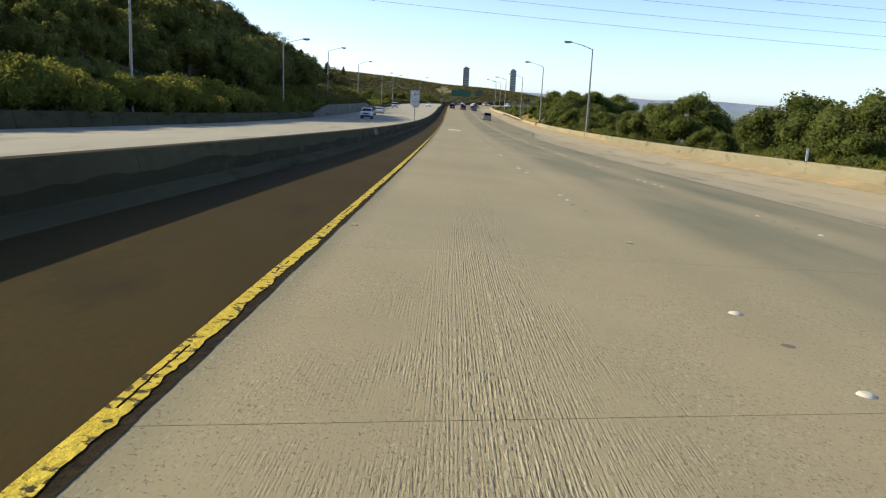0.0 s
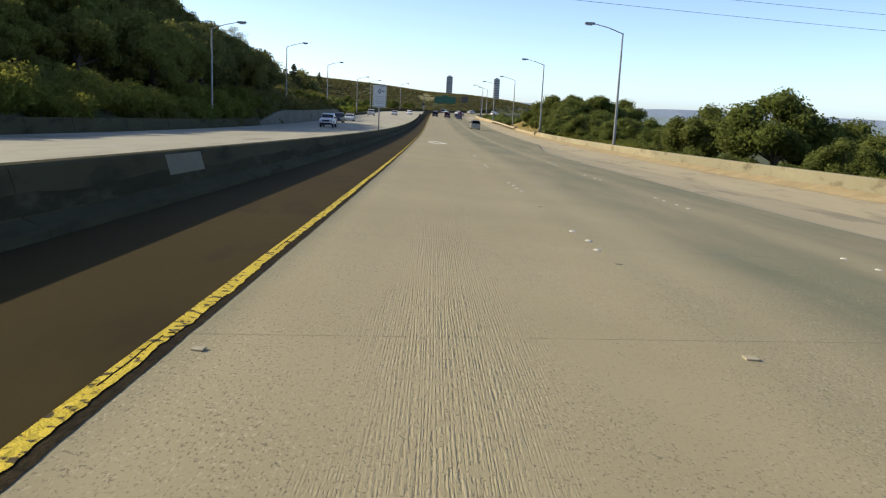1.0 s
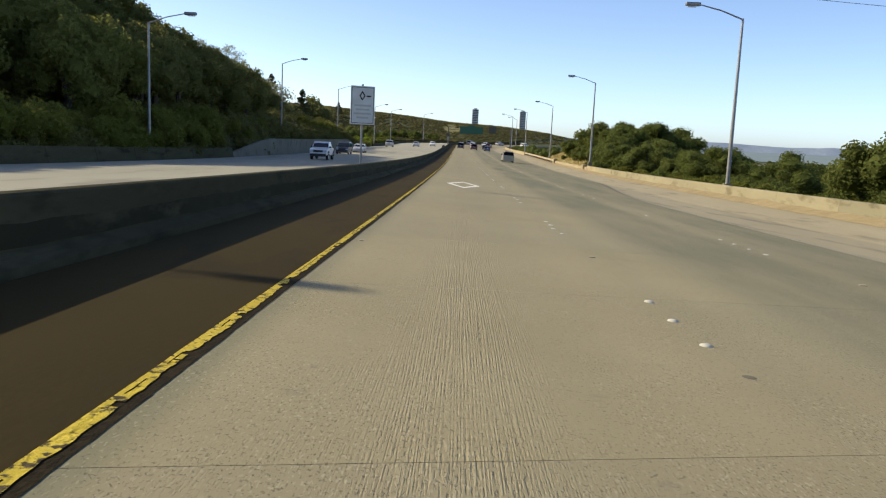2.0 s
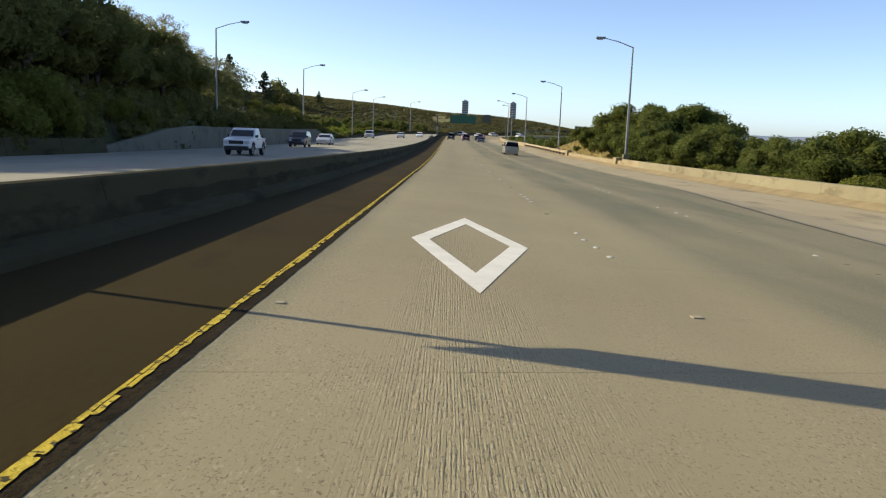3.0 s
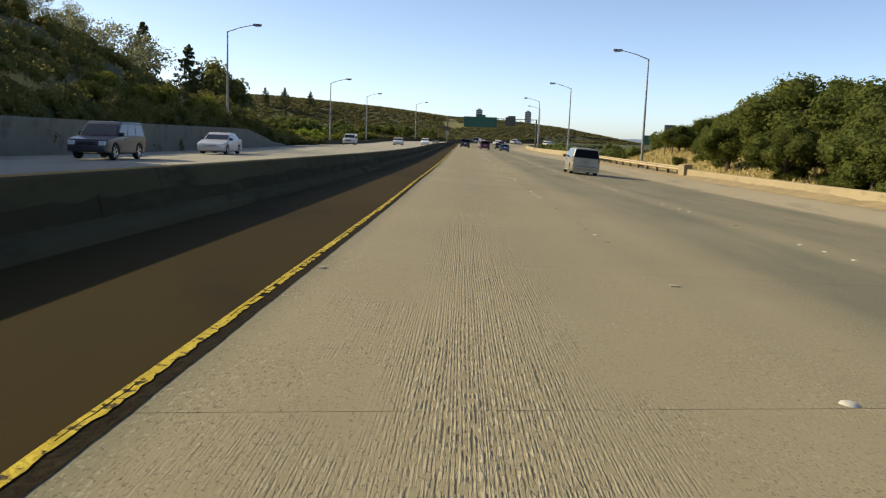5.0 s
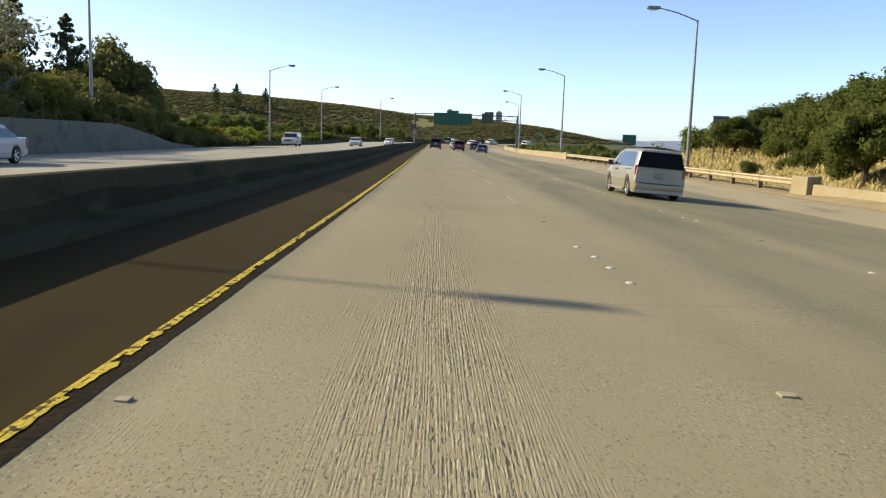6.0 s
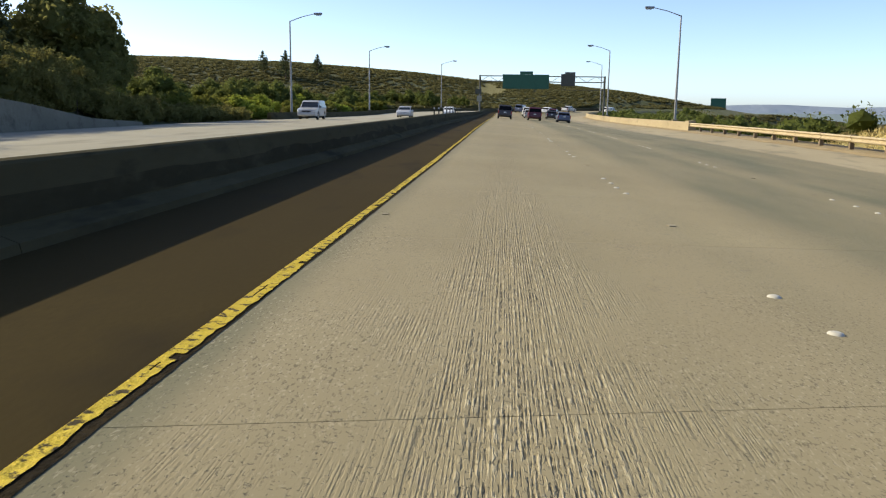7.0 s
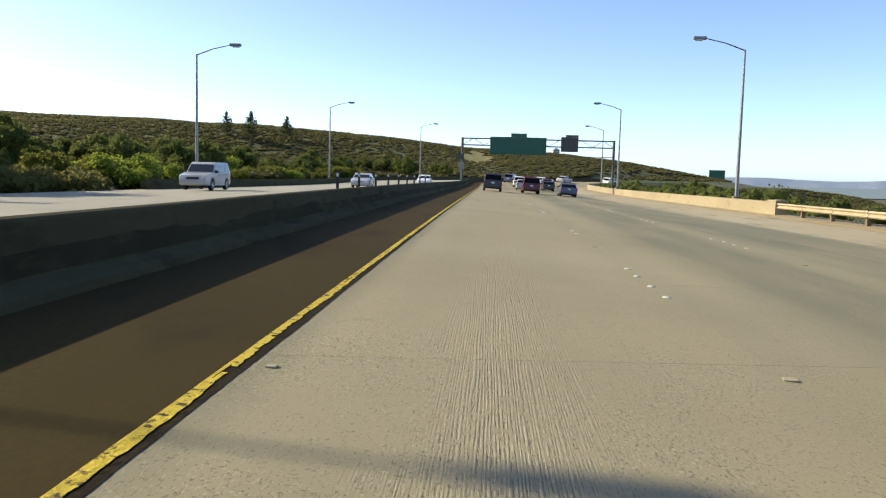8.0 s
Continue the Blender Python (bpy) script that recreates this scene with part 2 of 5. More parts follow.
def leaf_material(name, dark, light, yellow, through_light=0.5):
    m = bpy.data.materials.new(name)
    nt, b = nodes_of(m)
    v = coords(nt)
    f1, f2 = noise_fac(nt, v, 0.55, 0.3, 0.7), noise_fac(nt, v, 4.0, 0.3, 0.7)
    info = nt.nodes.new("ShaderNodeObjectInfo")
    geo = nt.nodes.new("ShaderNodeNewGeometry")
    c = mix_rgb(nt, f1, dark, light)
    c = mix_rgb(nt, math_node(nt, "MULTIPLY", f2, 0.35), c, dark)
    c = mix_rgb(nt, math_node(nt, "MULTIPLY", geo.outputs["Random Per Island"], 0.5), c, light)
    c = mix_rgb(nt, math_node(nt, "MULTIPLY", info.outputs["Random"], 0.45), c, yellow)
    nt.links.new(c, b.inputs["Base Color"])
    b.inputs["Roughness"].default_value = 0.8
    b.inputs["Specular IOR Level"].default_value = 0.08
    tr = nt.nodes.new("ShaderNodeBsdfTranslucent")
    nt.links.new(mix_rgb(nt, 0.5, c, yellow), tr.inputs["Color"])
    ms = nt.nodes.new("ShaderNodeMixShader")
    ms.inputs[0].default_value = through_light
    nt.links.new(b.outputs[0], ms.inputs[1])
    nt.links.new(tr.outputs[0], ms.inputs[2])
    nt.links.new(ms.outputs[0], nt.nodes["Material Output"].inputs["Surface"])
    return m


M_LEAF = leaf_material("oak_leaves", (0.096, 0.112, 0.031), (0.190, 0.202, 0.052), (0.21, 0.206, 0.062))
M_LEAF_R = leaf_material("lit_leaves", (0.064, 0.088, 0.023), (0.132, 0.164, 0.043), (0.158, 0.172, 0.05))
M_OAK = leaf_material("dark_oak_leaves", (0.100, 0.108, 0.037), (0.195, 0.204, 0.066), (0.215, 0.21, 0.075), 0.6)
M_PALE = leaf_material("pale_thin_leaves", (0.15, 0.17, 0.10), (0.24, 0.26, 0.16), (0.27, 0.27, 0.17), 0.6)
M_FIR = leaf_material("fir_needles", (0.045, 0.062, 0.030), (0.085, 0.105, 0.048), (0.10, 0.115, 0.06))
M_SHRUB = leaf_material("shrub_leaves", (0.086, 0.106, 0.022), (0.185, 0.205, 0.042), (0.22, 0.21, 0.05))
M_SCRUB = leaf_material("scrub_leaves", (0.114, 0.110, 0.045), (0.150, 0.144, 0.058), (0.165, 0.150, 0.064), 0.6)
M_BRUSH = leaf_material("slope_brush", (0.104, 0.108, 0.036), (0.168, 0.170, 0.055), (0.20, 0.18, 0.062), 0.5)
M_LIME = leaf_material("young_leaves", (0.12, 0.18, 0.025), (0.23, 0.30, 0.05), (0.30, 0.33, 0.06))
M_BARK = surface("bark", (0.05, 0.038, 0.026), (0.12, 0.095, 0.07), 0.95, 3, 15, 0.8, 0.03, stretch=(3, 3, 0.6))


def ground_material():
    m = bpy.data.materials.new("hillside")
    nt, b = nodes_of(m)
    v = coords(nt)
    c = mix_rgb(nt, noise_fac(nt, v, 0.035, 0.4, 0.6), (0.052, 0.063, 0.021), (0.074, 0.079, 0.029))
    c = mix_rgb(nt, noise_fac(nt, v, 0.02, 0.55, 0.68), c, (0.24, 0.19, 0.085))
    c = mix_rgb(nt, noise_fac(nt, v, 0.9, 0.35, 0.7), c, (0.048, 0.058, 0.019))
    sep = nt.nodes.new("ShaderNodeSeparateXYZ")
    nt.links.new(v, sep.inputs[0])
    # dry grass on the cut bank beside the road
    k = math_node(nt, "MULTIPLY", bump_at(nt, sep.outputs["X"], 22.0, 16.0), bump_at(nt, sep.outputs["Y"], 222.0, 60.0))
    k = math_node(nt, "MINIMUM", math_node(nt, "MULTIPLY", k, 2.2), 1.0)
    c = mix_rgb(nt, k, c, mix_rgb(nt, noise_fac(nt, v, 0.7, 0.3, 0.7), (0.33, 0.25, 0.10), (0.20, 0.18, 0.06)))
    # a dry patch on the far ridge
    k = math_node(nt, "MULTIPLY", bump_at(nt, sep.outputs["X"], -4.0, 8.0), bump_at(nt, sep.outputs["Y"], 450.0, 20.0))
    c = mix_rgb(nt, math_node(nt, "MINIMUM", math_node(nt, "MULTIPLY", k, 3.0), 1.0), c, (0.17, 0.155, 0.055))
    nt.links.new(c, b.inputs["Base Color"])
    b.inputs["Roughness"].default_value = 0.95
    add_bump(nt, b, noise_fac(nt, v, 2.0, 0.2, 0.8), 0.8, 0.25)
    return m


M_GROUND = ground_material()

# ---------------------------------------------------------------- plan
S0, S1, EASE, CROSS = -0.0399, 0.0052, 260.0, 0.0569
X_YELLOW, X_LINE, X_LINE2 = -1.46, 2.20, 6.40
PERIOD, FIRST, GAP = 10.837, 4.944, 1.003


def grade(y):
    """Height of the road's middle at y: a long sag."""
    q = min(y, EASE)
    z = S0 * q + ((S1 - S0) * q * q / (2 * EASE) if q > 0 else 0)
    dip = min(max((y - 222) / 113, 0.0), 1.0)
    return z + (S1 * (y - EASE) if y > EASE else 0) - 0.95 * dip * dip * (3 - 2 * dip)


def bend(y):
    """Sideways shift of the roads where they bend away to the right."""
    return 0.0 if y < 345 else (y - 345) ** 2 / 150.0


def deck(u, y):
    """Height of the near carriageway, u metres right of the camera's line."""
    if u < 12.8:
        return grade(y) - CROSS * u
    return grade(y) - CROSS * 12.8 + 0.06 * (u - 12.8)


def smooth(a, b, v):
    t = min(max((v - a) / (b - a), 0.0), 1.0)
    return t * t * (3 - 2 * t)


def at(u, y, h=0.0):
    return Vector((u + bend(y), y, deck(u, y) + h))


def stations(a, b, step):
    n = max(1, round((b - a) / step))
    return [a + (b - a) * i / n for i in range(n + 1)]


# ---------------------------------------------------------------- mesh helpers
def mesh_object(name, bm, material, parent=None, label="", smooth_shade=False):
    me = bpy.data.meshes.new(name)
    bm.to_mesh(me)
    bm.free()
    me.materials.append(material)
    if smooth_shade:
        me.polygons.foreach_set("use_smooth", [True] * len(me.polygons))
        me.set_sharp_from_angle(angle=radians(38))
    ob = new(name, me)
    if parent is not None:
        ob.parent = parent
    if label:
        tagged(ob, label)
    return ob


def part(name, bm, material, parent, label="", smooth_shade=False):
    return mesh_object(name, bm, material, parent, label, smooth_shade)


def data_object(name, verts, faces, material, parent=None):
    me = bpy.data.meshes.new(name)
    me.from_pydata(verts, [], faces)
    me.materials.append(material)
    ob = new(name, me)
    if parent is not None:
        ob.parent = parent
    return ob


def thing(name, label, category, group="", kind="", m=None):
    ob = tagged(new(name), label, category, group, kind)
    if m is not None:
        ob.matrix_world = m
    return ob


def box(bm, lo, hi, bevel=0.0, seg=2):
    x0, y0, z0 = lo
    x1, y1, z1 = hi
    vs = [bm.verts.new(p) for p in ((x0, y0, z0), (x1, y0, z0), (x1, y1, z0), (x0, y1, z0), (x0, y0, z1), (x1, y0, z1), (x1, y1, z1), (x0, y1, z1))]
    fs = [bm.faces.new([vs[i] for i in f]) for f in ((3, 2, 1, 0), (4, 5, 6, 7), (0, 1, 5, 4), (1, 2, 6, 5), (2, 3, 7, 6), (3, 0, 4, 7))]
    if bevel:
        es = list({e for f in fs for e in f.edges})
        bmesh.ops.bevel(bm, geom=es, offset=bevel, segments=seg, affect="EDGES", profile=0.6)
    return bm


def boxed(lo, hi, bevel=0.0):
    return box(bmesh.new(), lo, hi, bevel)


def tube(bm, path, radii, sides=8, caps=True):
    """A round bar along a path of points, with a radius at each."""
    rings = []
    for i, p in enumerate(path):
        a, b = path[max(i - 1, 0)], path[min(i + 1, len(path) - 1)]
        d = (Vector(b) - Vector(a)).normalized()
        s = d.cross(Vector((0, 0, 1)) if abs(d.z) < 0.9 else Vector((0, 1, 0))).normalized()
        t = s.cross(d)
        r = radii[i] if isinstance(radii, (list, tuple)) else radii
        rings.append([bm.verts.new(Vector(p) + (s * math.cos(q) + t * math.sin(q)) * r) for q in (2 * math.pi * j / sides for j in range(sides))])
    for a, b in zip(rings, rings[1:]):
        for j in range(sides):
            bm.faces.new((a[j], a[(j + 1) % sides], b[(j + 1) % sides], b[j]))
    if caps:
        bm.faces.new(rings[0])
        bm.faces.new(rings[-1][::-1])
    return bm


def strip(name, us, ys, height, material, parent=None, ragged=0.0, skew=None):
    """A sheet laid along the road between the lines us, at each of ys."""
    vs, fs = [], []
    for i, y in enumerate(ys):
        for j, u in enumerate(us):
            w = u
            if ragged and j in (0, len(us) - 1):
                w += ragged * (0.6 * noise.noise((y * 0.5, u * 9, 1.0)) + 0.8 * noise.noise((y * 2.3, u * 9, 1.0)) + 0.9 * noise.noise((y * 6.1, u * 5, 4.0)))
            vs.append(at(w, y, height))
    n = len(us)
    for i in range(len(ys) - 1):
        for j in range(n - 1):
            a = i * n + j
            fs.append((a, a + 1, a + n + 1, a + n))
    return data_object(name, vs, fs, material, parent)


def profile_run(name, prof, ys, material, base=None, parent=None):
    """A cross-section (u, height above base) drawn along the road, closed."""
    base = base or (lambda u, y: at(u, y))
    vs, fs = [], []
    n = len(prof)
    for y in ys:
        for u, h in prof:
            p = base(u, y)
            vs.append((p[0], p[1], p[2] + h))
    for i in range(len(ys) - 1):
        for j in range(n):
            a, b = i * n + j, i * n + (j + 1) % n
            fs.append((a, b, b + n, a + n))
    fs.append(tuple(range(n))[::-1])
    fs.append(tuple(len(vs) - n + j for j in range(n)))
    return data_object(name, vs, fs, material, parent)


# ---------------------------------------------------------------- ground and far distance
def ridge_top(x):
    pts = ((-900, 40), (-400, 20), (-160, 12.8), (-110, 11.6), (-70, 9.8), (-35, 7.6), (-5, 4.6), (25, 3.3), (45, 1.0), (65, -2.5), (110, -9), (200, -20), (400, -30))
    for (xa, za), (xb, zb) in zip(pts, pts[1:]):
        if xa <= x <= xb:
            return za + (zb - za) * (x - xa) / (xb - xa)
    return 40 if x < 0 else -30


def cut(y):
    """1 where the road runs in a steep cutting on its left."""
    return smooth(112, 138, y) * (1 - smooth(208, 246, y))


def land(x, y):
    """Height of the open ground."""
    yy = min(max(y, -60), 620)
    u = x - bend(min(yy, 470))
    g = grade(min(yy, 480))
    if u < -22.5:
        d = -22.5 - u
        rise = 9.0 * (1 - smooth(185, 262, yy)) + 1.5
        z = g - 0.1 + 1.5 * (1 - 0.85 * smooth(218, 246, yy)) * smooth(0, 3, d) + rise * smooth(1, 34, d) + 10 * smooth(34, 160, d)
        z += max(0.0, g + 1.4 + 0.5 * min(d, 19.0) + 0.1 * max(0.0, d - 19) - z) * cut(yy) * smooth(0.0, 2.5, d)
    elif u > 17.4:
        d = u - 17.4
        bank = 2.4 * smooth(168, 205, yy) * (1 - smooth(226, 250, yy)) * smooth(0, 7, d) * (1 - smooth(18, 40, d))
        z = g - 0.9 + bank - 5 * smooth(2, 30, d) * (1 - 0.5 * smooth(160, 200, yy) * (1 - smooth(225, 250, yy))) - 24 * smooth(30, 260, d)
    else:
        z = g - 1.7
    if y > 395:
        k = smooth(410, 482, y)
        top = ridge_top(x)
        if y > 520:
            top = top - (top + 32) * smooth(520, 760, y)
        z = z * (1 - k) + top * k
    z += 0.5 * noise.noise((x * 0.06, y * 0.06, 0.0)) * smooth(20, 40, abs(u + 3))
    return z


def axis(*runs):
    out = []
    for a, b, step in runs:
        v = a
        while v < b - 1e-6:
            out.append(v)
            v += step
    out.append(runs[-1][1])
    return out


gx = axis((-4800, -800, 400), (-800, -150, 50), (-150, -60, 6), (-60, 60, 2.5), (60, 150, 6), (150, 800, 50), (800, 4800, 400))
gy = axis((-300, -60, 60), (-60, 340, 5), (340, 540, 4), (540, 900, 30), (900, 4900, 250))
verts = [(x, y, land(x, y)) for y in gy for x in gx]
nx = len(gx)
faces = [(i * nx + j, i * nx + j + 1, (i + 1) * nx + j + 1, (i + 1) * nx + j) for i in range(len(gy) - 1) for j in range(nx - 1)]
ground = data_object("ground", verts, faces, M_GROUND)
ground.data.polygons.foreach_set("use_smooth", [True] * len(faces))
tagged(ground, "green and golden hillsides falling to a wide valley", "ground", kind="structure")

# Matte and paled: haze over the bay is mixed into the water's colour.
M_WATER = surface("bay_water", (0.14, 0.19, 0.21), (0.22, 0.27, 0.28), 0.8, 0.004, 0.05, 0.1, 0.5, spec=0.1)
water = data_object("water", [(150, 1900, -30.5), (4800, 700, -30.5), (4800, 4800, -30.5), (150, 4800, -30.5)], [(0, 1, 2, 3)], M_WATER)
tagged(water, "pale blue-grey bay water in the far distance", "water", kind="structure")

# The blue haze of distance is put into the hills' base colour.
M_FAR = surface("haze_toned_hills", (0.20, 0.26, 0.34), (0.32, 0.37, 0.44), 0.95, 0.006, 0.05, 0)
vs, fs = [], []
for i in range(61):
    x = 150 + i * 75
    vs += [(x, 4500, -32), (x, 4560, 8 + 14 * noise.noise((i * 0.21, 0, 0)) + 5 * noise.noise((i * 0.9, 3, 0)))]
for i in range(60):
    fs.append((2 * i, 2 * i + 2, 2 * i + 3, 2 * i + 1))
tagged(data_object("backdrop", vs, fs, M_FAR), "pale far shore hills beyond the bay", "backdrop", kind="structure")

# ---------------------------------------------------------------- the near carriageway
YS_ROAD = stations(-25, 418, 5)
road = strip("road", [-4.6, -3.3, -1.3, 2.2, 6.4, 9.5, 12.8, 14.5, 16.2], YS_ROAD, -0.02, M_BASE)
tagged(road, "wide sunlit concrete freeway with longitudinal grooves", "road", kind="structure")
tagged(strip("pavement", [-3.7, -2.6, X_YELLOW - 0.002], YS_ROAD, 0.0, M_SHOULDER), "brown asphalt inner shoulder along the median barrier", "shoulder", kind="structure")


def edge(y):
    """Right edge of the travelled lanes."""
    return 9.5 + 3.4 * smooth(88, 130, y) - 1.6 * smooth(236, 262, y)


def shoulder_sheet():
    vs, fs = [], []
    ys = stations(-25, 418, 5)
    for y in ys:
        e = edge(y)
        for u in (e + 0.02, 0.5 * (max(e, 12.8) + e) + 0.011, max(e, 12.8) + 0.05, 14.6, 15.75):
            vs.append(at(u, y, 0.0))
    for i in range(len(ys) - 1):
        for j in range(4):
            a = i * 5 + j
            fs.append((a, a + 1, a + 6, a + 5))
    return data_object("pavement", vs, fs, M_LIGHT_SHOULDER)


tagged(shoulder_sheet(), "pale concrete outer shoulder of the freeway", "shoulder", kind="structure")
def dirt_berm():
    """Dirt blown up against the foot of the wall, uneven along it, and the strip behind it."""
    vs, fs = [], []
    ys = stations(-25, 418, 0.5)
    for y in ys:
        n = 0.6 * noise.noise((y * 0.31, 3.0, 1.0)) + 0.5 * noise.noise((y * 1.7, 8.0, 1.0))
        top = (0.13 + 0.14 * n) * (1 - smooth(188, 194, y)) + 0.07
        for u, h in ((15.62 + 0.25 * n, 0.012), (15.95 + 0.1 * n, 0.05 + 0.25 * top), (16.37, top), (16.75, 0.06), (17.6, 0.03)):
            vs.append(at(u, y, h))
    for i in range(len(ys) - 1):
        for j in range(4):
            a = i * 5 + j
            fs.append((a, a + 1, a + 6, a + 5))
    return data_object("ground", vs, fs, M_DIRT)


tagged(dirt_berm(), "dry orange-brown dirt heaped along the roadside wall", "dirt strip", kind="structure")


def frayed(y, seed, coarse, fine):
    """Sideways wander of a worn edge, in metres."""
    return coarse * noise.noise((y * 0.45, seed, 2.0)) + 0.7 * coarse * noise.noise((y * 1.7, seed, 5.0)) + fine * noise.noise((y * 4.1, seed, 1.0)) + 1.1 * fine * noise.noise((y * 11.3, seed, 7.0))


def worn_strip(left, right, ys, height, material, seed, coarse, fine, chips=None):
    """A strip whose two edges wander on their own; chips(y) opens gaps along its left side."""
    vs, fs = [], []
    for y in ys:
        a, b = left(y) + frayed(y, seed, 0.25 * coarse, 0.10 * fine), right(y) + frayed(y, seed + 3.3, coarse, fine)
        b = max(a + 0.02, b)
        for u in (a, 0.62 * a + 0.38 * b, 0.50 * a + 0.50 * b, b):
            vs.append(at(u, y, height))
    for i in range(len(ys) - 1):
        for j in range(3):
            if chips and chips(j, 0.5 * (ys[i] + ys[i + 1])):
                continue
            q = i * 4 + j
            fs.append((q, q + 1, q + 5, q + 4))
    return data_object("trim", vs, fs, material)


def paint_width(y):
    """The painted line is broad at first and worn to half of that further on."""
    return 0.095 - 0.035 * smooth(35, 85, y) + 0.01 * smooth(150, 200, y) + 0.02 * smooth(160, 178, y) * (1 - smooth(203, 209, y))


def flaked(j, y):
    """True where the paint has come off: seldom along its left side, more often in its middle and right."""
    worn = smooth(45, 75, y) * (1 - smooth(160, 180, y))
    if j == 1:
        return noise.noise((y * 0.7, 7.0, 9.0)) + 0.5 * noise.noise((y * 3.1, 7.0, 3.0)) > 0.20 - 0.22 * worn
    n = 0.7 * noise.noise((y * 1.3, 10.0, 9.0)) + 0.8 * noise.noise((y * 5.0, 10.0, 3.0))
    return j == 2 and n > 0.46 - 0.20 * worn


def seam_width(y):
    """Open dirt between paint and slab; it closes towards the far end."""
    return 0.065 + 0.02 * smooth(60, 90, y) - 0.05 * smooth(165, 185, y) + 0.025 * smooth(195, 206, y)


def drift(y):
    """The edge line was laid a hand's width off for a stretch."""
    return X_YELLOW + 0.045 * smooth(110, 121, y) * (1 - smooth(146, 160, y))


FINE_YS = stations(-8, 60, 0.028) + stations(60.03, 262, 0.03) + stations(262.3, 340, 0.3)
tagged(worn_strip(lambda y: drift(y) - 0.05, lambda y: drift(y) - 0.065 + paint_width(y) + seam_width(y), FINE_YS, 0.004, M_SEAM, 11.0, 0.010, 0.004), "dark dirt-filled seam beside the yellow line", "seam", kind="structure")
tagged(worn_strip(lambda y: drift(y) - 0.065, lambda y: drift(y) - 0.065 + paint_width(y), FINE_YS, 0.009, M_YELLOW, 17.0, 0.018, 0.013,
                  flaked), "worn ragged yellow edge line on the freeway", "road marking", kind="structure")


def edge_line():
    vs, fs = [], []
    ys = stations(-10, 330, 2)
    for y in ys:
        for o in (-0.06, 0.06):
            vs.append(at(edge(y) - 0.1 + o, y, 0.006))
    for i in range(len(ys) - 1):
        fs.append((2 * i, 2 * i + 1, 2 * i + 3, 2 * i + 2))
    return data_object("trim", vs, fs, M_FADED)


tagged(edge_line(), "faded white edge line on the freeway", "road marking", kind="structure")


def diamond_marking(y0, y1, xm, half):
    """A hollow lozenge of white paint on the lane."""
    ym, t = 0.5 * (y0 + y1), 0.31
    outer = [(xm, y0), (xm + half, ym), (xm, y1), (xm - half, ym)]
    inner = [(xm + (x - xm) * (1 - t), ym + (y - ym) * (1 - t)) for x, y in outer]
    vs, fs = [], []
    n = 8
    for i in range(4):
        for ring in (outer, inner):
            (xa, ya), (xb, yb) = ring[i], ring[(i + 1) % 4]
            for j in range(n + 1):
                s = j / n
                vs.append(at(xa + (xb - xa) * s, ya + (yb - ya) * s, 0.006))
        o = i * 2 * (n + 1)
        for j in range(n):
            fs.append((o + j, o + j + 1, o + n + 2 + j, o + n + 1 + j))
    return data_object("trim", vs, fs, M_WHITE)


tagged(diamond_marking(86.4, 94.1, 0.32, 0.80), "hollow white carpool diamond painted on the lane", "road marking", kind="structure")

# ---------------------------------------------------------------- median barrier
PROFILE = [(-4.32, -0.3), (-4.30, 0.05), (-4.09, 0.22), (-3.95, 0.575), (-3.90, 0.615), (-3.845, 0.622), (-3.78, 0.612), (-3.748, 0.585), (-3.63, 0.15), (-3.40, 0.075), (-3.36, -0.1)]


def median_at(u, y, h=0.0):
    """The barrier stands a little further off and lower at the start."""
    k = 1 - smooth(4, 34, y)
    return at(u - 0.29 * k, y, h - 0.05 * k)


median = thing("median_barrier", "stained grey concrete median barrier in sections, darkened for shade", "barrier", kind="structure")
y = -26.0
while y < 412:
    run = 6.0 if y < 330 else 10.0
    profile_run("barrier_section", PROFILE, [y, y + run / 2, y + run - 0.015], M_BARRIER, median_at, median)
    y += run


def dark_band(y0, y1):
    """A darker band with wavering edges along the lower half of the barrier's face."""
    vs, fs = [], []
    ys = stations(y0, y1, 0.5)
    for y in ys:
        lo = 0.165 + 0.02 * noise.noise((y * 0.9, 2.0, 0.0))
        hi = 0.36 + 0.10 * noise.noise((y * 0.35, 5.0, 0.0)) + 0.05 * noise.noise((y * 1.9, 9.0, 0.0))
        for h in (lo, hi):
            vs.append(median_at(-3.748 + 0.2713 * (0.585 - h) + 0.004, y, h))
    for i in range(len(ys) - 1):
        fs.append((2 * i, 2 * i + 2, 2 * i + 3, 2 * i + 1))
    return data_object("dark_band", vs, fs, M_DARK_BAND, median)


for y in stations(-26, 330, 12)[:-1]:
    dark_band(y, y + 12)
bm = bmesh.new()
for y in stations(38.2, 39.95, 0.6):
    for u, h in ((-3.752, 0.575), (-3.685, 0.30), (-3.662, 0.30), (-3.736, 0.575)):
        bm.verts.new(at(u, y, h))
bm.verts.ensure_lookup_table()
for i in range(len(bm.verts) // 4 - 1):
    for j in range(4):
        bm.faces.new([bm.verts[k] for k in (4 * i + j, 4 * i + (j + 1) % 4, 4 * i + 4 + (j + 1) % 4, 4 * i + 4 + j)])
part("paint_patch", bm, M_PATCH, median, "pale painted-over patch")

# ---------------------------------------------------------------- far carriageway
def opp(u, y, h=0.0):
    return Vector((u + bend(y), y, grade(y) + h))


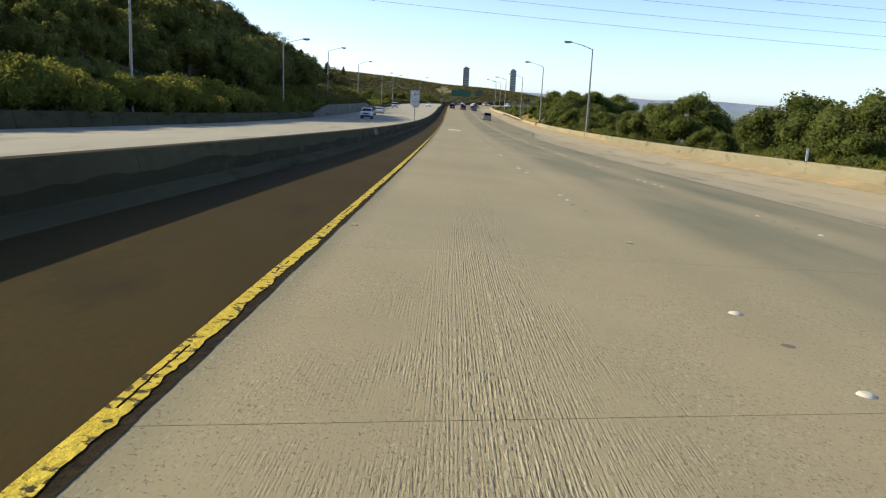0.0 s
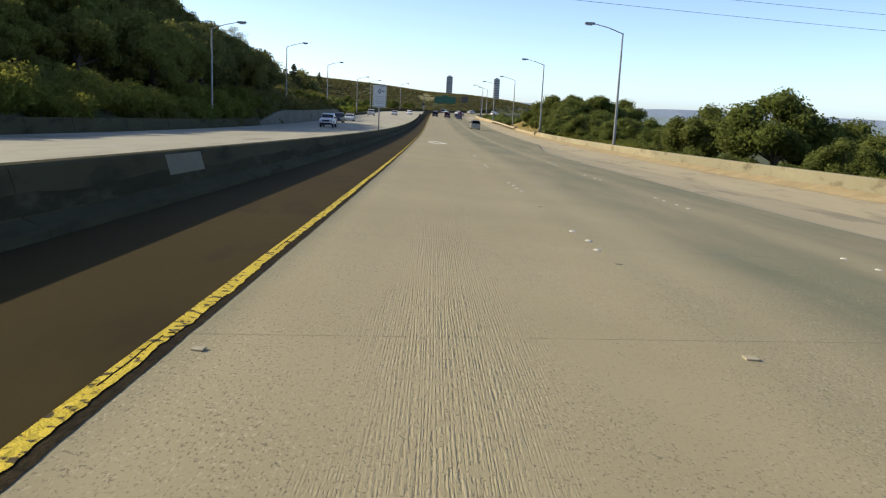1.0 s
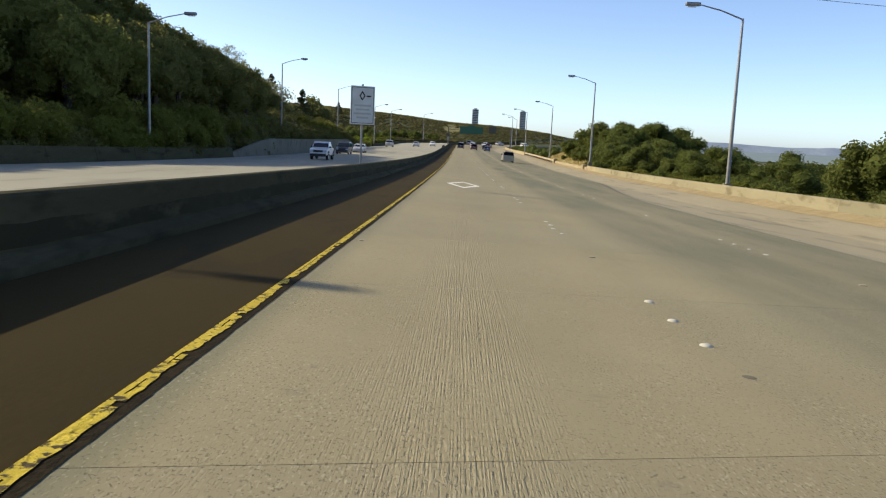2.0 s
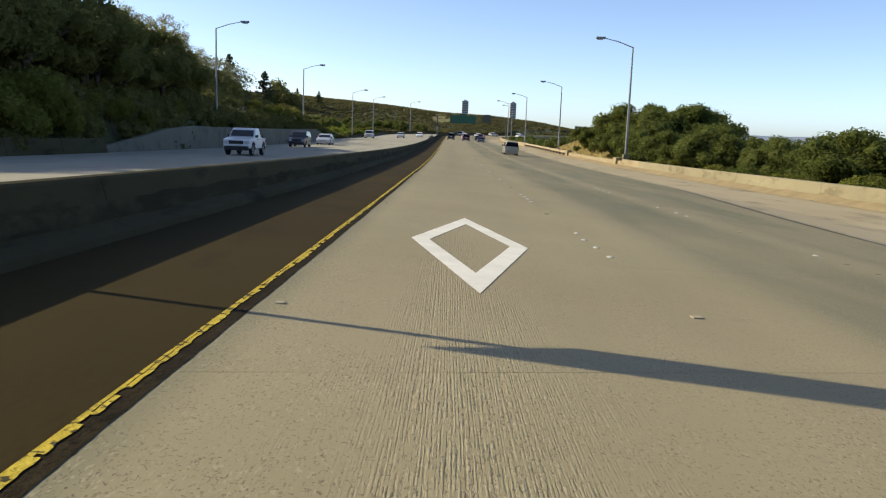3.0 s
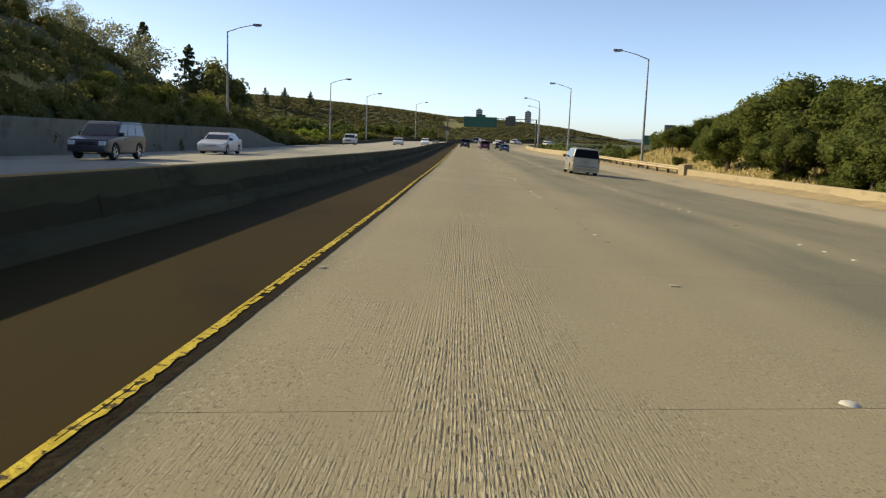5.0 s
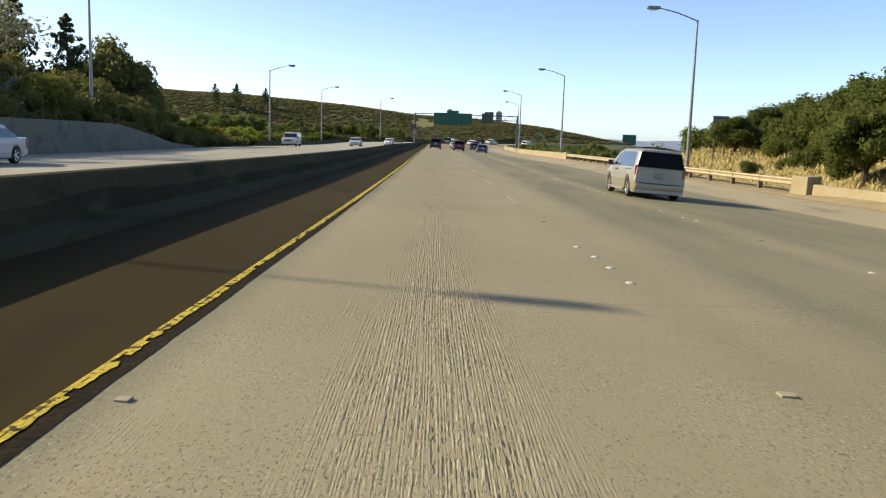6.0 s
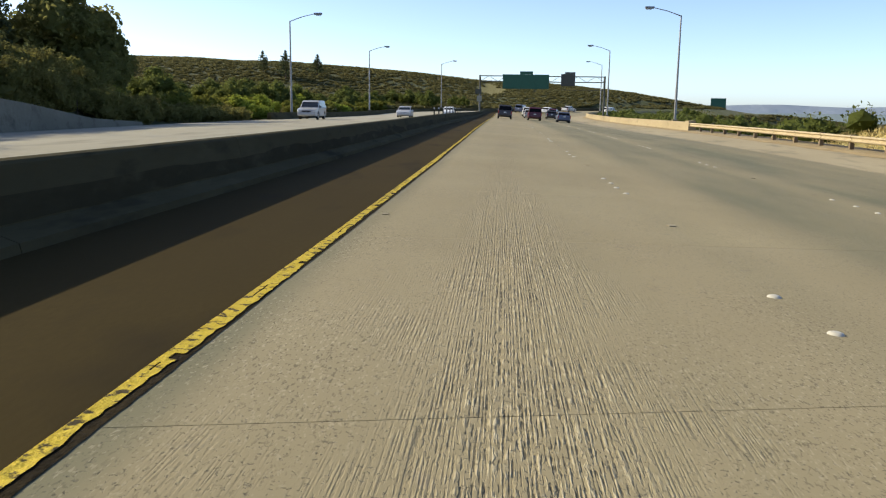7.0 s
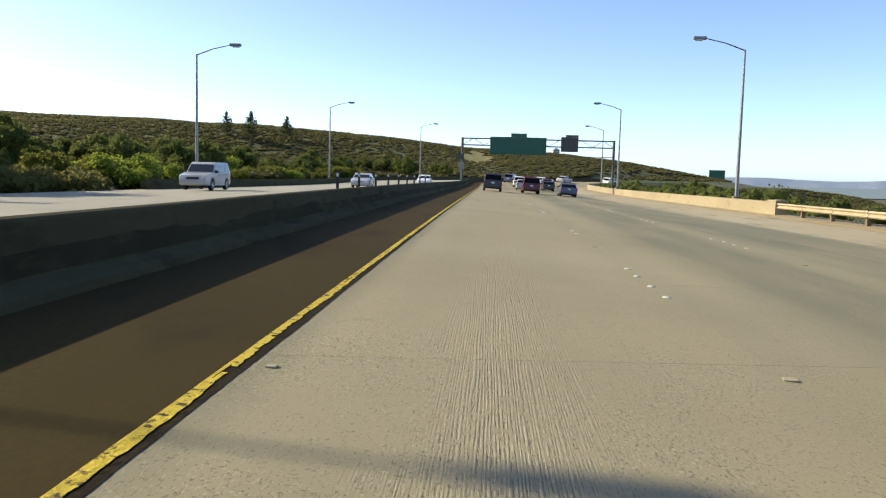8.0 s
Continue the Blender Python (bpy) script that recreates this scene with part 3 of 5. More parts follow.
vs, fs = [], []
ys = stations(-25, 418, 5)
us = (-22.6, -19.5, -15.5, -11.5, -7.5, -4.2)
for y in ys:
    for u in us:
        vs.append(opp(u, y, -0.12 * smooth(-15, -22, u)))
for i in range(len(ys) - 1):
    for j in range(5):
        a = i * 6 + j
        fs.append((a, a + 1, a + 7, a + 6))
tagged(data_object("road", vs, fs, M_OPP), "pale grey concrete lanes of the opposite carriageway", "road", kind="structure")
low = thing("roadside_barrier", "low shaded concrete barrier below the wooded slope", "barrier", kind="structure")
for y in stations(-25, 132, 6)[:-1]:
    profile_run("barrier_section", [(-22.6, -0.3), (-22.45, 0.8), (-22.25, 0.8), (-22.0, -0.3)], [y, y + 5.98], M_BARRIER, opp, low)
retain = thing("retaining_wall", "pale concrete retaining wall at the foot of the hillside", "wall", kind="structure")
def wall_panel(y0, y1):
    vs_ = []
    for y in (y0, y1):
        top = 1.75 * smooth(128, 150, y) * (1 - smooth(214, 233, y)) + 0.1
        vs_ += [opp(-22.7, y, -0.4), opp(-22.7, y, top), opp(-22.35, y, top), opp(-22.25, y, -0.4)]
    return data_object("wall_panel", vs_, [(3, 2, 1, 0), (4, 5, 6, 7), (0, 1, 5, 4), (1, 2, 6, 5), (2, 3, 7, 6), (3, 0, 4, 7)], M_RETAIN, retain)


for y in stations(132, 234, 6)[:-1]:
    wall_panel(y, y + 6.2)
low2 = thing("roadside_barrier", "low concrete barrier along the opposite lanes", "barrier", kind="structure")
for y in stations(262, 414, 8)[:-1]:
    profile_run("barrier_section", [(-22.6, -0.3), (-22.45, 0.55), (-22.25, 0.55), (-22.0, -0.3)], [y, y + 7.98], M_BARRIER, opp, low2)

# ---------------------------------------------------------------- right-hand wall and guard rail
wall = thing("parapet_wall", "weathered cream concrete parapet wall beside the shoulder", "wall", kind="structure")
for y in stations(-25, 192.5, 7)[:-1]:
    h = 0.72 if y < 157 else 0.54
    profile_run("wall_section", [(16.35, -0.1), (16.42, 0.12), (16.46, h - 0.02), (16.48, h), (16.68, h), (16.70, h - 0.02), (16.78, -0.1)], [y, y + 7.0], M_WALL if y < 86 else (M_MID_WALL if y < 150 else M_PALE_WALL), parent=wall)
wall2 = thing("parapet_wall", "weathered cream concrete parapet wall beyond the guard rail", "wall", kind="structure")
for y in stations(259.3, 419, 6)[:-1]:
    profile_run("wall_section", [(16.2, -0.1), (16.27, 0.14), (16.31, 0.80), (16.55, 0.80), (16.63, -0.1)], [y, y + 5.90], M_PALE_WALL, parent=wall2)
for w, ya, yb, h in ((wall, 159.3, 160.7, 0.80), (wall, 192.6, 194.2, 0.86), (wall2, 257.8, 259.28, 0.90)):
    profile_run("end_block", [(16.22, -0.1), (16.24, h - 0.04), (16.28, h), (16.80, h), (16.84, h - 0.04), (16.86, -0.1)], [ya, yb], M_PALE_WALL, parent=w)
rail = thing("guard_rail", "long weathered steel guard rail on timber posts", "guard rail", kind="structure")
for i, y in enumerate(stations(194.3, 257.75, 3.69)[:-1]):
    prof = [(16.32, 0.42), (16.26, 0.48), (16.34, 0.55), (16.34, 0.60), (16.26, 0.67), (16.32, 0.74), (16.34, 0.74), (16.37, 0.60), (16.37, 0.55), (16.34, 0.42)]
    profile_run("rail_beam", prof, [y, y + 3.66], M_RAIL, parent=rail)
    p = at(16.45, y + 0.3)
    part("rail_post", boxed((p.x - 0.06, p.y - 0.09, p.z - 0.2), (p.x + 0.14, p.y + 0.09, p.z + 0.76), 0.012), M_POST, rail)

# ---------------------------------------------------------------- lamp posts
def lamp_post(height, arm):
    """A tapered steel mast with a rising davit arm towards the road and a cobra-head lamp."""
    ob = thing("street_lamp", "tall tapered galvanised street lamp with a single arm", "street lamp", "street lamps along the freeway")
    part("base_plate", boxed((-0.26, -0.26, -0.6), (0.26, 0.26, 0.12), 0.03), M_WALL, ob)
    part("mast", tube(bmesh.new(), [(0, 0, 0.1), (0, 0, height * 0.5), (0, 0, height)], [0.135, 0.105, 0.075], 10), M_GALV, ob, smooth_shade=True)
    part("arm", tube(bmesh.new(), [(0, 0, height - 0.06), (-0.5 * arm, 0, height + 0.42), (-arm, 0, height + 0.72)], [0.048, 0.042, 0.036], 8), M_GALV, ob, smooth_shade=True)
    head = part("lamp_head", boxed((-arm - 0.85, -0.17, height + 0.62), (-arm + 0.06, 0.17, height + 0.84), 0.07), M_GALV, ob)
    part("lens", boxed((-arm - 0.72, -0.12, height + 0.55), (-arm - 0.18, 0.12, height + 0.625), 0.03), M_CLEAR, head)
    return ob


first = lamp_post(10.2, 2.7)
first.matrix_world = Matrix.Translation(at(16.95, 103.6, 0.65))
for u, y, h in ((16.98, 158.4, 1.05), (17.98, 215.2, 0.4), (17.22, 268.6, 0.75), (16.7, 319.0, 0.9), (16.8, 372.0, 0.9)):
    copy_thing(first, Matrix.Translation(at(u, y, h)))
turn = Matrix.Rotation(math.pi, 4, "Z")
for u, y, h in ((-24.5, 62.9, 0.2), (-23.2, 113.1, -0.5), (-25.4, 168.4, 1.9), (-24.8, 217.6, 1.28), (-23.3, 274.2, -0.4), (-23.5, 328.6, 0.4), (-24.0, 382.0, 0.5)):
    tall = 1.03 if y == 274.2 else 1.0
    copy_thing(first, Matrix.Translation(opp(u, y, h + 0.2)) @ turn @ Matrix.Diagonal((1, 1, tall, 1)))

# ---------------------------------------------------------------- signs
def text_bar(parent, x0, x1, z0, z1, y, material):
    return part("text_bar", boxed((x0, y - 0.004, z0), (x1, y, z1)), material, parent)


def carpool_sign(p):
    """A tall white lane-use sign on a single post that stands on the barrier."""
    ob = thing("carpool_sign", "tall white carpool lane sign on a single steel post", "road sign")
    part("post", boxed((-0.04, -0.03, -0.05), (0.04, 0.03, 3.2), 0.01), M_GALV, ob)
    panel = part("panel", boxed((-0.50, -0.06, 1.60), (0.50, -0.032, 3.13), 0.012), M_SIGN_WHITE, ob)
    part("border", boxed((-0.46, -0.066, 1.65), (0.46, -0.062, 1.67)), M_BLACK, panel)
    part("border", boxed((-0.46, -0.066, 3.06), (0.46, -0.062, 3.08)), M_BLACK, panel)
    for x in (-0.46, 0.44):
        part("border", boxed((x, -0.066, 1.67), (x + 0.02, -0.062, 3.06)), M_BLACK, panel)
    bm = bmesh.new()
    outer, inner = ((0, 0.20), (0.13, 0), (0, -0.20), (-0.13, 0)), ((0, 0.11), (0.07, 0), (0, -0.11), (-0.07, 0))
    ring = [[bm.verts.new((x - 0.02, -0.068, 2.74 + z)) for x, z in r] for r in (outer, inner)]
    for i in range(4):
        j = (i + 1) % 4
        bm.faces.new((ring[0][i], ring[0][j], ring[1][j], ring[1][i]))
    part("diamond_symbol", bm, M_BLACK, panel)
    part("symbol_bar", boxed((0.15, -0.068, 2.70), (0.34, -0.064, 2.76)), M_BLACK, panel)
    for z, a, b in ((2.32, -0.34, 0.34), (2.16, -0.28, 0.28), (2.00, -0.36, 0.36), (1.84, -0.24, 0.24)):
        text_bar(panel, a, b, z, z + 0.07, -0.064, M_FADED_PRINT)
    ob.matrix_world = Matrix.Translation(p) @ Matrix.Rotation(radians(22), 4, "Z")
    return ob


carpool_sign(at(-3.93, 85.25, 0.58))


def roadside_sign(p, w, h, post, material, label, bars=0):
    ob = thing("roadside_sign", label, "road sign")
    for x in (-0.32 * w, 0.32 * w):
        part("post", boxed((x - 0.05, -0.04, -0.8), (x + 0.05, 0.04, post + h), 0.01), M_POST, ob)
    panel = part("panel", boxed((-w / 2, -0.08, post), (w / 2, -0.045, post + h), 0.012), material, ob)
    for i in range(bars):
        x = (i - 0.5 * (bars - 1)) * 0.40 * w
        text_bar(panel, x - 0.13 * w, x + 0.13 * w, post + 0.16 * h, post + 0.36 * h, -0.084, M_BLACK)
        text_bar(panel, -0.36 * w, 0.36 * w, post + h * (0.88 - 0.17 * i), post + h * (0.93 - 0.17 * i), -0.084, M_SIGN_DARK)
    ob.matrix_world = Matrix.Translation(p)
    return ob


def on_land(x, y, h=0.0):
    return Vector((x, y, land(x, y) + h))


roadside_sign(on_land(21.8, 220.0), 1.25, 1.7, 1.5, M_SIGN_GREY, "white roadside sign toned grey for shade, with two dark unreadable blocks", 2)
roadside_sign(Vector((100.0, 579.0, -8.5)), 7.0, 5.2, 4.2, M_SIGN_GREEN, "green guide sign on posts far beyond the bend", 0)


def gantry():
    """Sign bridge across the lanes: two posts, a box truss and two panels."""
    y = 322.0
    ob = thing("sign_gantry", "steel sign bridge carrying green guide signs over the lanes", "sign gantry")
    zl, zr, zt = grade(y) - 0.1, grade(y) - 1.2, 1.45
    for x, zb, nm in ((-3.95, zl, "post"), (16.45, zr, "post")):
        part(nm, tube(bmesh.new(), [(x, y, zb), (x, y, zt + 0.1)], 0.17, 10), M_SIGN_DARK, ob, "dark round steel gantry post")
    for z in (zt, zt - 0.9):
        for dy in (-0.5, 0.5):
            part("truss_chord", tube(bmesh.new(), [(-3.95, y + dy, z), (16.45, y + dy, z)], 0.07, 6), M_SIGN_DARK, ob)
    xs = stations(-3.9, 16.4, 1.45)
    for i in range(len(xs) - 1):
        a, b = (zt, zt - 0.9) if i % 2 else (zt - 0.9, zt)
        part("truss_brace", tube(bmesh.new(), [(xs[i], y - 0.5, a), (xs[i + 1], y - 0.5, b)], 0.035, 5), M_SIGN_DARK, ob)
    big = part("sign_panel", boxed((-0.2, y - 0.75, -0.62), (7.35, y - 0.66, 1.70), 0.03), M_SIGN_GREEN, ob, "wide green guide sign panel")
    part("sign_tab", boxed((2.6, y - 0.75, 1.705), (4.7, y - 0.66, 2.20), 0.02), M_SIGN_GREEN, big)
    for x in stations(0.2, 7.0, 1.7):
        part("bracket", boxed((x - 0.04, y - 0.66, -0.6), (x + 0.04, y - 0.42, 1.65)), M_SIGN_DARK, big)
    small = part("sign_panel", boxed((9.3, y - 0.75, -0.1), (11.6, y - 0.66, 1.85), 0.03), M_SIGN_DARK, ob, "dark shaded guide sign panel")
    part("sign_tab", boxed((9.9, y - 0.75, 1.855), (11.6, y - 0.66, 2.15), 0.02), M_SIGN_DARK, small)
    part("walkway", boxed((9.2, y - 1.5, -0.75), (16.3, y - 0.8, -0.68), 0.01), M_SIGN_DARK, ob)
    return ob


gantry()

def median_sign(p):
    ob = thing("median_sign", "small sign plates on a steel post upon the median barrier", "road sign")
    part("post", boxed((-0.05, -0.04, -0.05), (0.05, 0.04, 3.7), 0.01), M_GALV, ob)
    part("plate", boxed((-0.75, -0.08, 2.75), (0.30, -0.045, 3.55), 0.012), M_SIGN_DARK, ob, "dark shaded plate")
    part("plate", boxed((-0.42, -0.08, 1.55), (0.36, -0.045, 2.45), 0.012), M_SIGN_GREY, ob, "plate toned grey for shade")
    ob.matrix_world = Matrix.Translation(p)
    return ob


median_sign(at(-3.87, 318.5, 0.6))

post = thing("delineator_post", "short dark delineator post on top of the median barrier", "delineator", "delineators on the barrier")
part("stem", boxed((-0.035, -0.02, 0.0), (0.035, 0.02, 0.44), 0.01), M_TRIM, post)
part("reflector", boxed((-0.03, -0.026, 0.32), (0.03, -0.021, 0.41), 0.002), M_SIGN_WHITE, post)
post.matrix_world = Matrix.Translation(at(-3.85, 231.0, 0.606))
for y in (234.4, 237.9, 241.3, 244.8, 248.3, 251.8, 255.2, 258.8):
    copy_thing(post, Matrix.Translation(at(-3.85, y, 0.606)))

marker = thing("marker_post", "short white marker post at the parapet wall", "marker post")
part("stem", boxed((-0.06, -0.02, 0.0), (0.06, 0.02, 0.62), 0.015), M_SIGN_WHITE, marker)
part("foot", boxed((-0.09, -0.06, -0.02), (0.09, 0.06, 0.03), 0.01), M_TRIM, marker)
marker.matrix_world = Matrix.Translation(at(16.58, 38.5, 0.72))

# ---------------------------------------------------------------- raised lane markers
def dome(r, h, rings=3, sides=12):
    bm = bmesh.new()
    rows_ = []
    for i in range(rings):
        a = 0.5 * math.pi * i / rings
        rows_.append([bm.verts.new((r * math.cos(a) * math.cos(q), r * math.cos(a) * math.sin(q), h * math.sin(a))) for q in (2 * math.pi * j / sides for j in range(sides))])
    top = bm.verts.new((0, 0, h))
    for a, b in zip(rows_, rows_[1:]):
        for j in range(sides):
            bm.faces.new((a[j], a[(j + 1) % sides], b[(j + 1) % sides], b[j]))
    for j in range(sides):
        bm.faces.new((rows_[-1][j], rows_[-1][(j + 1) % sides], top))
    return bm


def lane_markers():
    pick = random.Random(5)
    white = mesh_object("lane_marker", dome(0.056, 0.02), M_DOT, smooth_shade=True)
    tagged(white, "white round ceramic lane marker glued to the concrete", "lane marker", "lane markers")
    square = mesh_object("reflective_marker", boxed((-0.048, -0.045, 0.0), (0.048, 0.045, 0.014), 0.006), M_TAN)
    tagged(square, "worn square reflective marker on the lane line", "lane marker", "reflective lane markers")
    patch = mesh_object("marker_scar", dome(0.055, 0.004, 2, 9), M_BASE)
    tagged(patch, "dark scar where a lane marker broke off", "marker scar", "marker scars")
    used = set()

    def put(ob, m):
        if ob in used:
            return copy_thing(ob, m)
        used.add(ob)
        ob.matrix_world = m
        return ob

    for line in (X_LINE, X_LINE2):
        for n in range(0, 25):
            for k in range(4):
                y = FIRST + n * PERIOD + (k - 1.5) * GAP + pick.uniform(-0.05, 0.05)
                u = line + pick.uniform(-0.04, 0.04)
                turn_ = Matrix.Rotation(pick.uniform(0, 3), 4, "Z")
                if pick.random() < 0.2:
                    put(patch, Matrix.Translation(at(u, y, 0.001)) @ turn_)
                else:
                    put(white, Matrix.Translation(at(u, y, 0.0)) @ Matrix.Rotation(0.05, 4, "Y") @ turn_)
            y = FIRST + (n + 0.5) * PERIOD
            put(square, Matrix.Translation(at(line + pick.uniform(-0.03, 0.03), y, 0.001)) @ Matrix.Rotation(pick.uniform(-0.2, 0.2), 4, "Z"))
    for n in range(0, 22):
        y = 20.2 + (n - 1) * PERIOD
        put(square, Matrix.Translation(at(-1.25 + pick.uniform(-0.02, 0.02), y, 0.001)) @ Matrix.Rotation(pick.uniform(-0.15, 0.15), 4, "Z") @ Matrix.Diagonal((0.7, 0.7, 0.8, 1)))


lane_markers()

# ---------------------------------------------------------------- vehicles
def slab_outline(outline, width_of, bevel):
    """A closed side outline (y, z) given width, with rounded flanks."""
    bm = bmesh.new()
    left = [bm.verts.new((-width_of(y, z), y, z)) for y, z in outline]
    right = [bm.verts.new((width_of(y, z), y, z)) for y, z in outline]
    n = len(outline)
    fl = bm.faces.new(left)
    fr = bm.faces.new(right[::-1])
    for i in range(n):
        j = (i + 1) % n
        bm.faces.new((left[j], left[i], right[i], right[j]))
    bmesh.ops.recalc_face_normals(bm, faces=bm.faces)
    if bevel:
        es = [e for e in (*fl.edges, *fr.edges)]
        bmesh.ops.bevel(bm, geom=es, offset=bevel, segments=3, affect="EDGES", profile=0.6, clamp_overlap=True)
    return bm


def arch(yc, r, zc, zb, n=7):
    """Points over a wheel, from front to back."""
    a0 = math.asin(max(-1, min(1, (zb - zc) / r)))
    return [(yc + r * math.cos(a0 + (math.pi - 2 * a0) * i / n), zc + r * math.sin(a0 + (math.pi - 2 * a0) * i / n)) for i in range(n + 1)]


def wheel(parent, x, y, r, side, spokes=5):
    """Tyre with a spoked rim on its outer face."""
    w = 0.105
    bm = bmesh.new()
    prof = [(r * 0.66, -w), (r * 0.95, -w), (r, -w * 0.7), (r, w * 0.7), (r * 0.95, w), (r * 0.66, w)]
    seg = 20
    rows_ = [[bm.verts.new((o, a * math.cos(q), a * math.sin(q))) for a, o in prof] for q in (2 * math.pi * i / seg for i in range(seg))]
    for i in range(seg):
        a, b = rows_[i], rows_[(i + 1) % seg]
        for j in range(len(prof)):
            k = (j + 1) % len(prof)
            bm.faces.new((a[j], a[k], b[k], b[j]))
    bmesh.ops.recalc_face_normals(bm, faces=bm.faces)
    wh = part("wheel", bm, M_TYRE, parent, "black rubber tyre", True)
    wh.location = (x, y, r)
    s = side
    rim = bmesh.new()
    hub = [rim.verts.new((s * 0.075, r * 0.15 * math.cos(q), r * 0.15 * math.sin(q))) for q in (2 * math.pi * i / 10 for i in range(10))]
    rim.faces.new(hub)
    for i in range(spokes):
        q = 2 * math.pi * i / spokes
        c, d = math.cos(q), math.sin(q)
        vs_ = []
        for rr, ww in ((0.1, 0.085), (0.64, 0.12)):
            for sg in (-1, 1):
                vs_.append(rim.verts.new((s * (0.08 if rr < 0.3 else 0.095), r * rr * c - sg * r * ww * d, r * rr * d + sg * r * ww * c)))
        rim.faces.new((vs_[0], vs_[1], vs_[3], vs_[2]))
    ring = [[rim.verts.new((s * o, r * a * math.cos(q), r * a * math.sin(q))) for q in (2 * math.pi * i / seg for i in range(seg))] for a, o in ((0.60, 0.09), (0.69, 0.107))]
    for i in range(seg):
        j = (i + 1) % seg
        rim.faces.new((ring[0][i], ring[0][j], ring[1][j], ring[1][i]))
    bmesh.ops.recalc_face_normals(rim, faces=rim.faces)
    part("rim", rim, M_RIM, wh, "bright alloy rim")
    disc = bmesh.new()
    bmesh.ops.create_circle(disc, cap_ends=True, radius=r * 0.66, segments=16, matrix=Matrix.Rotation(math.pi / 2, 4, "Y") @ Matrix.Translation((0, 0, s * 0.03)))
    part("brake_disc", disc, M_TRIM, wh)


def quad_pane(parent, name, pts, material, thick=0.006, push=(0, 0, 0)):
    bm = bmesh.new()
    a = [bm.verts.new(Vector(p) + Vector(push)) for p in pts]
    f = bm.faces.new(a)
    r = bmesh.ops.extrude_face_region(bm, geom=[f])
    nrm = f.normal if f.normal.length else Vector((0, 0, 1))
    f.normal_update()
    bmesh.ops.translate(bm, verts=[v for v in r["geom"] if isinstance(v, bmesh.types.BMVert)], vec=f.normal * thick)
    bmesh.ops.recalc_face_normals(bm, faces=bm.faces)
    return part(name, bm, material, parent)


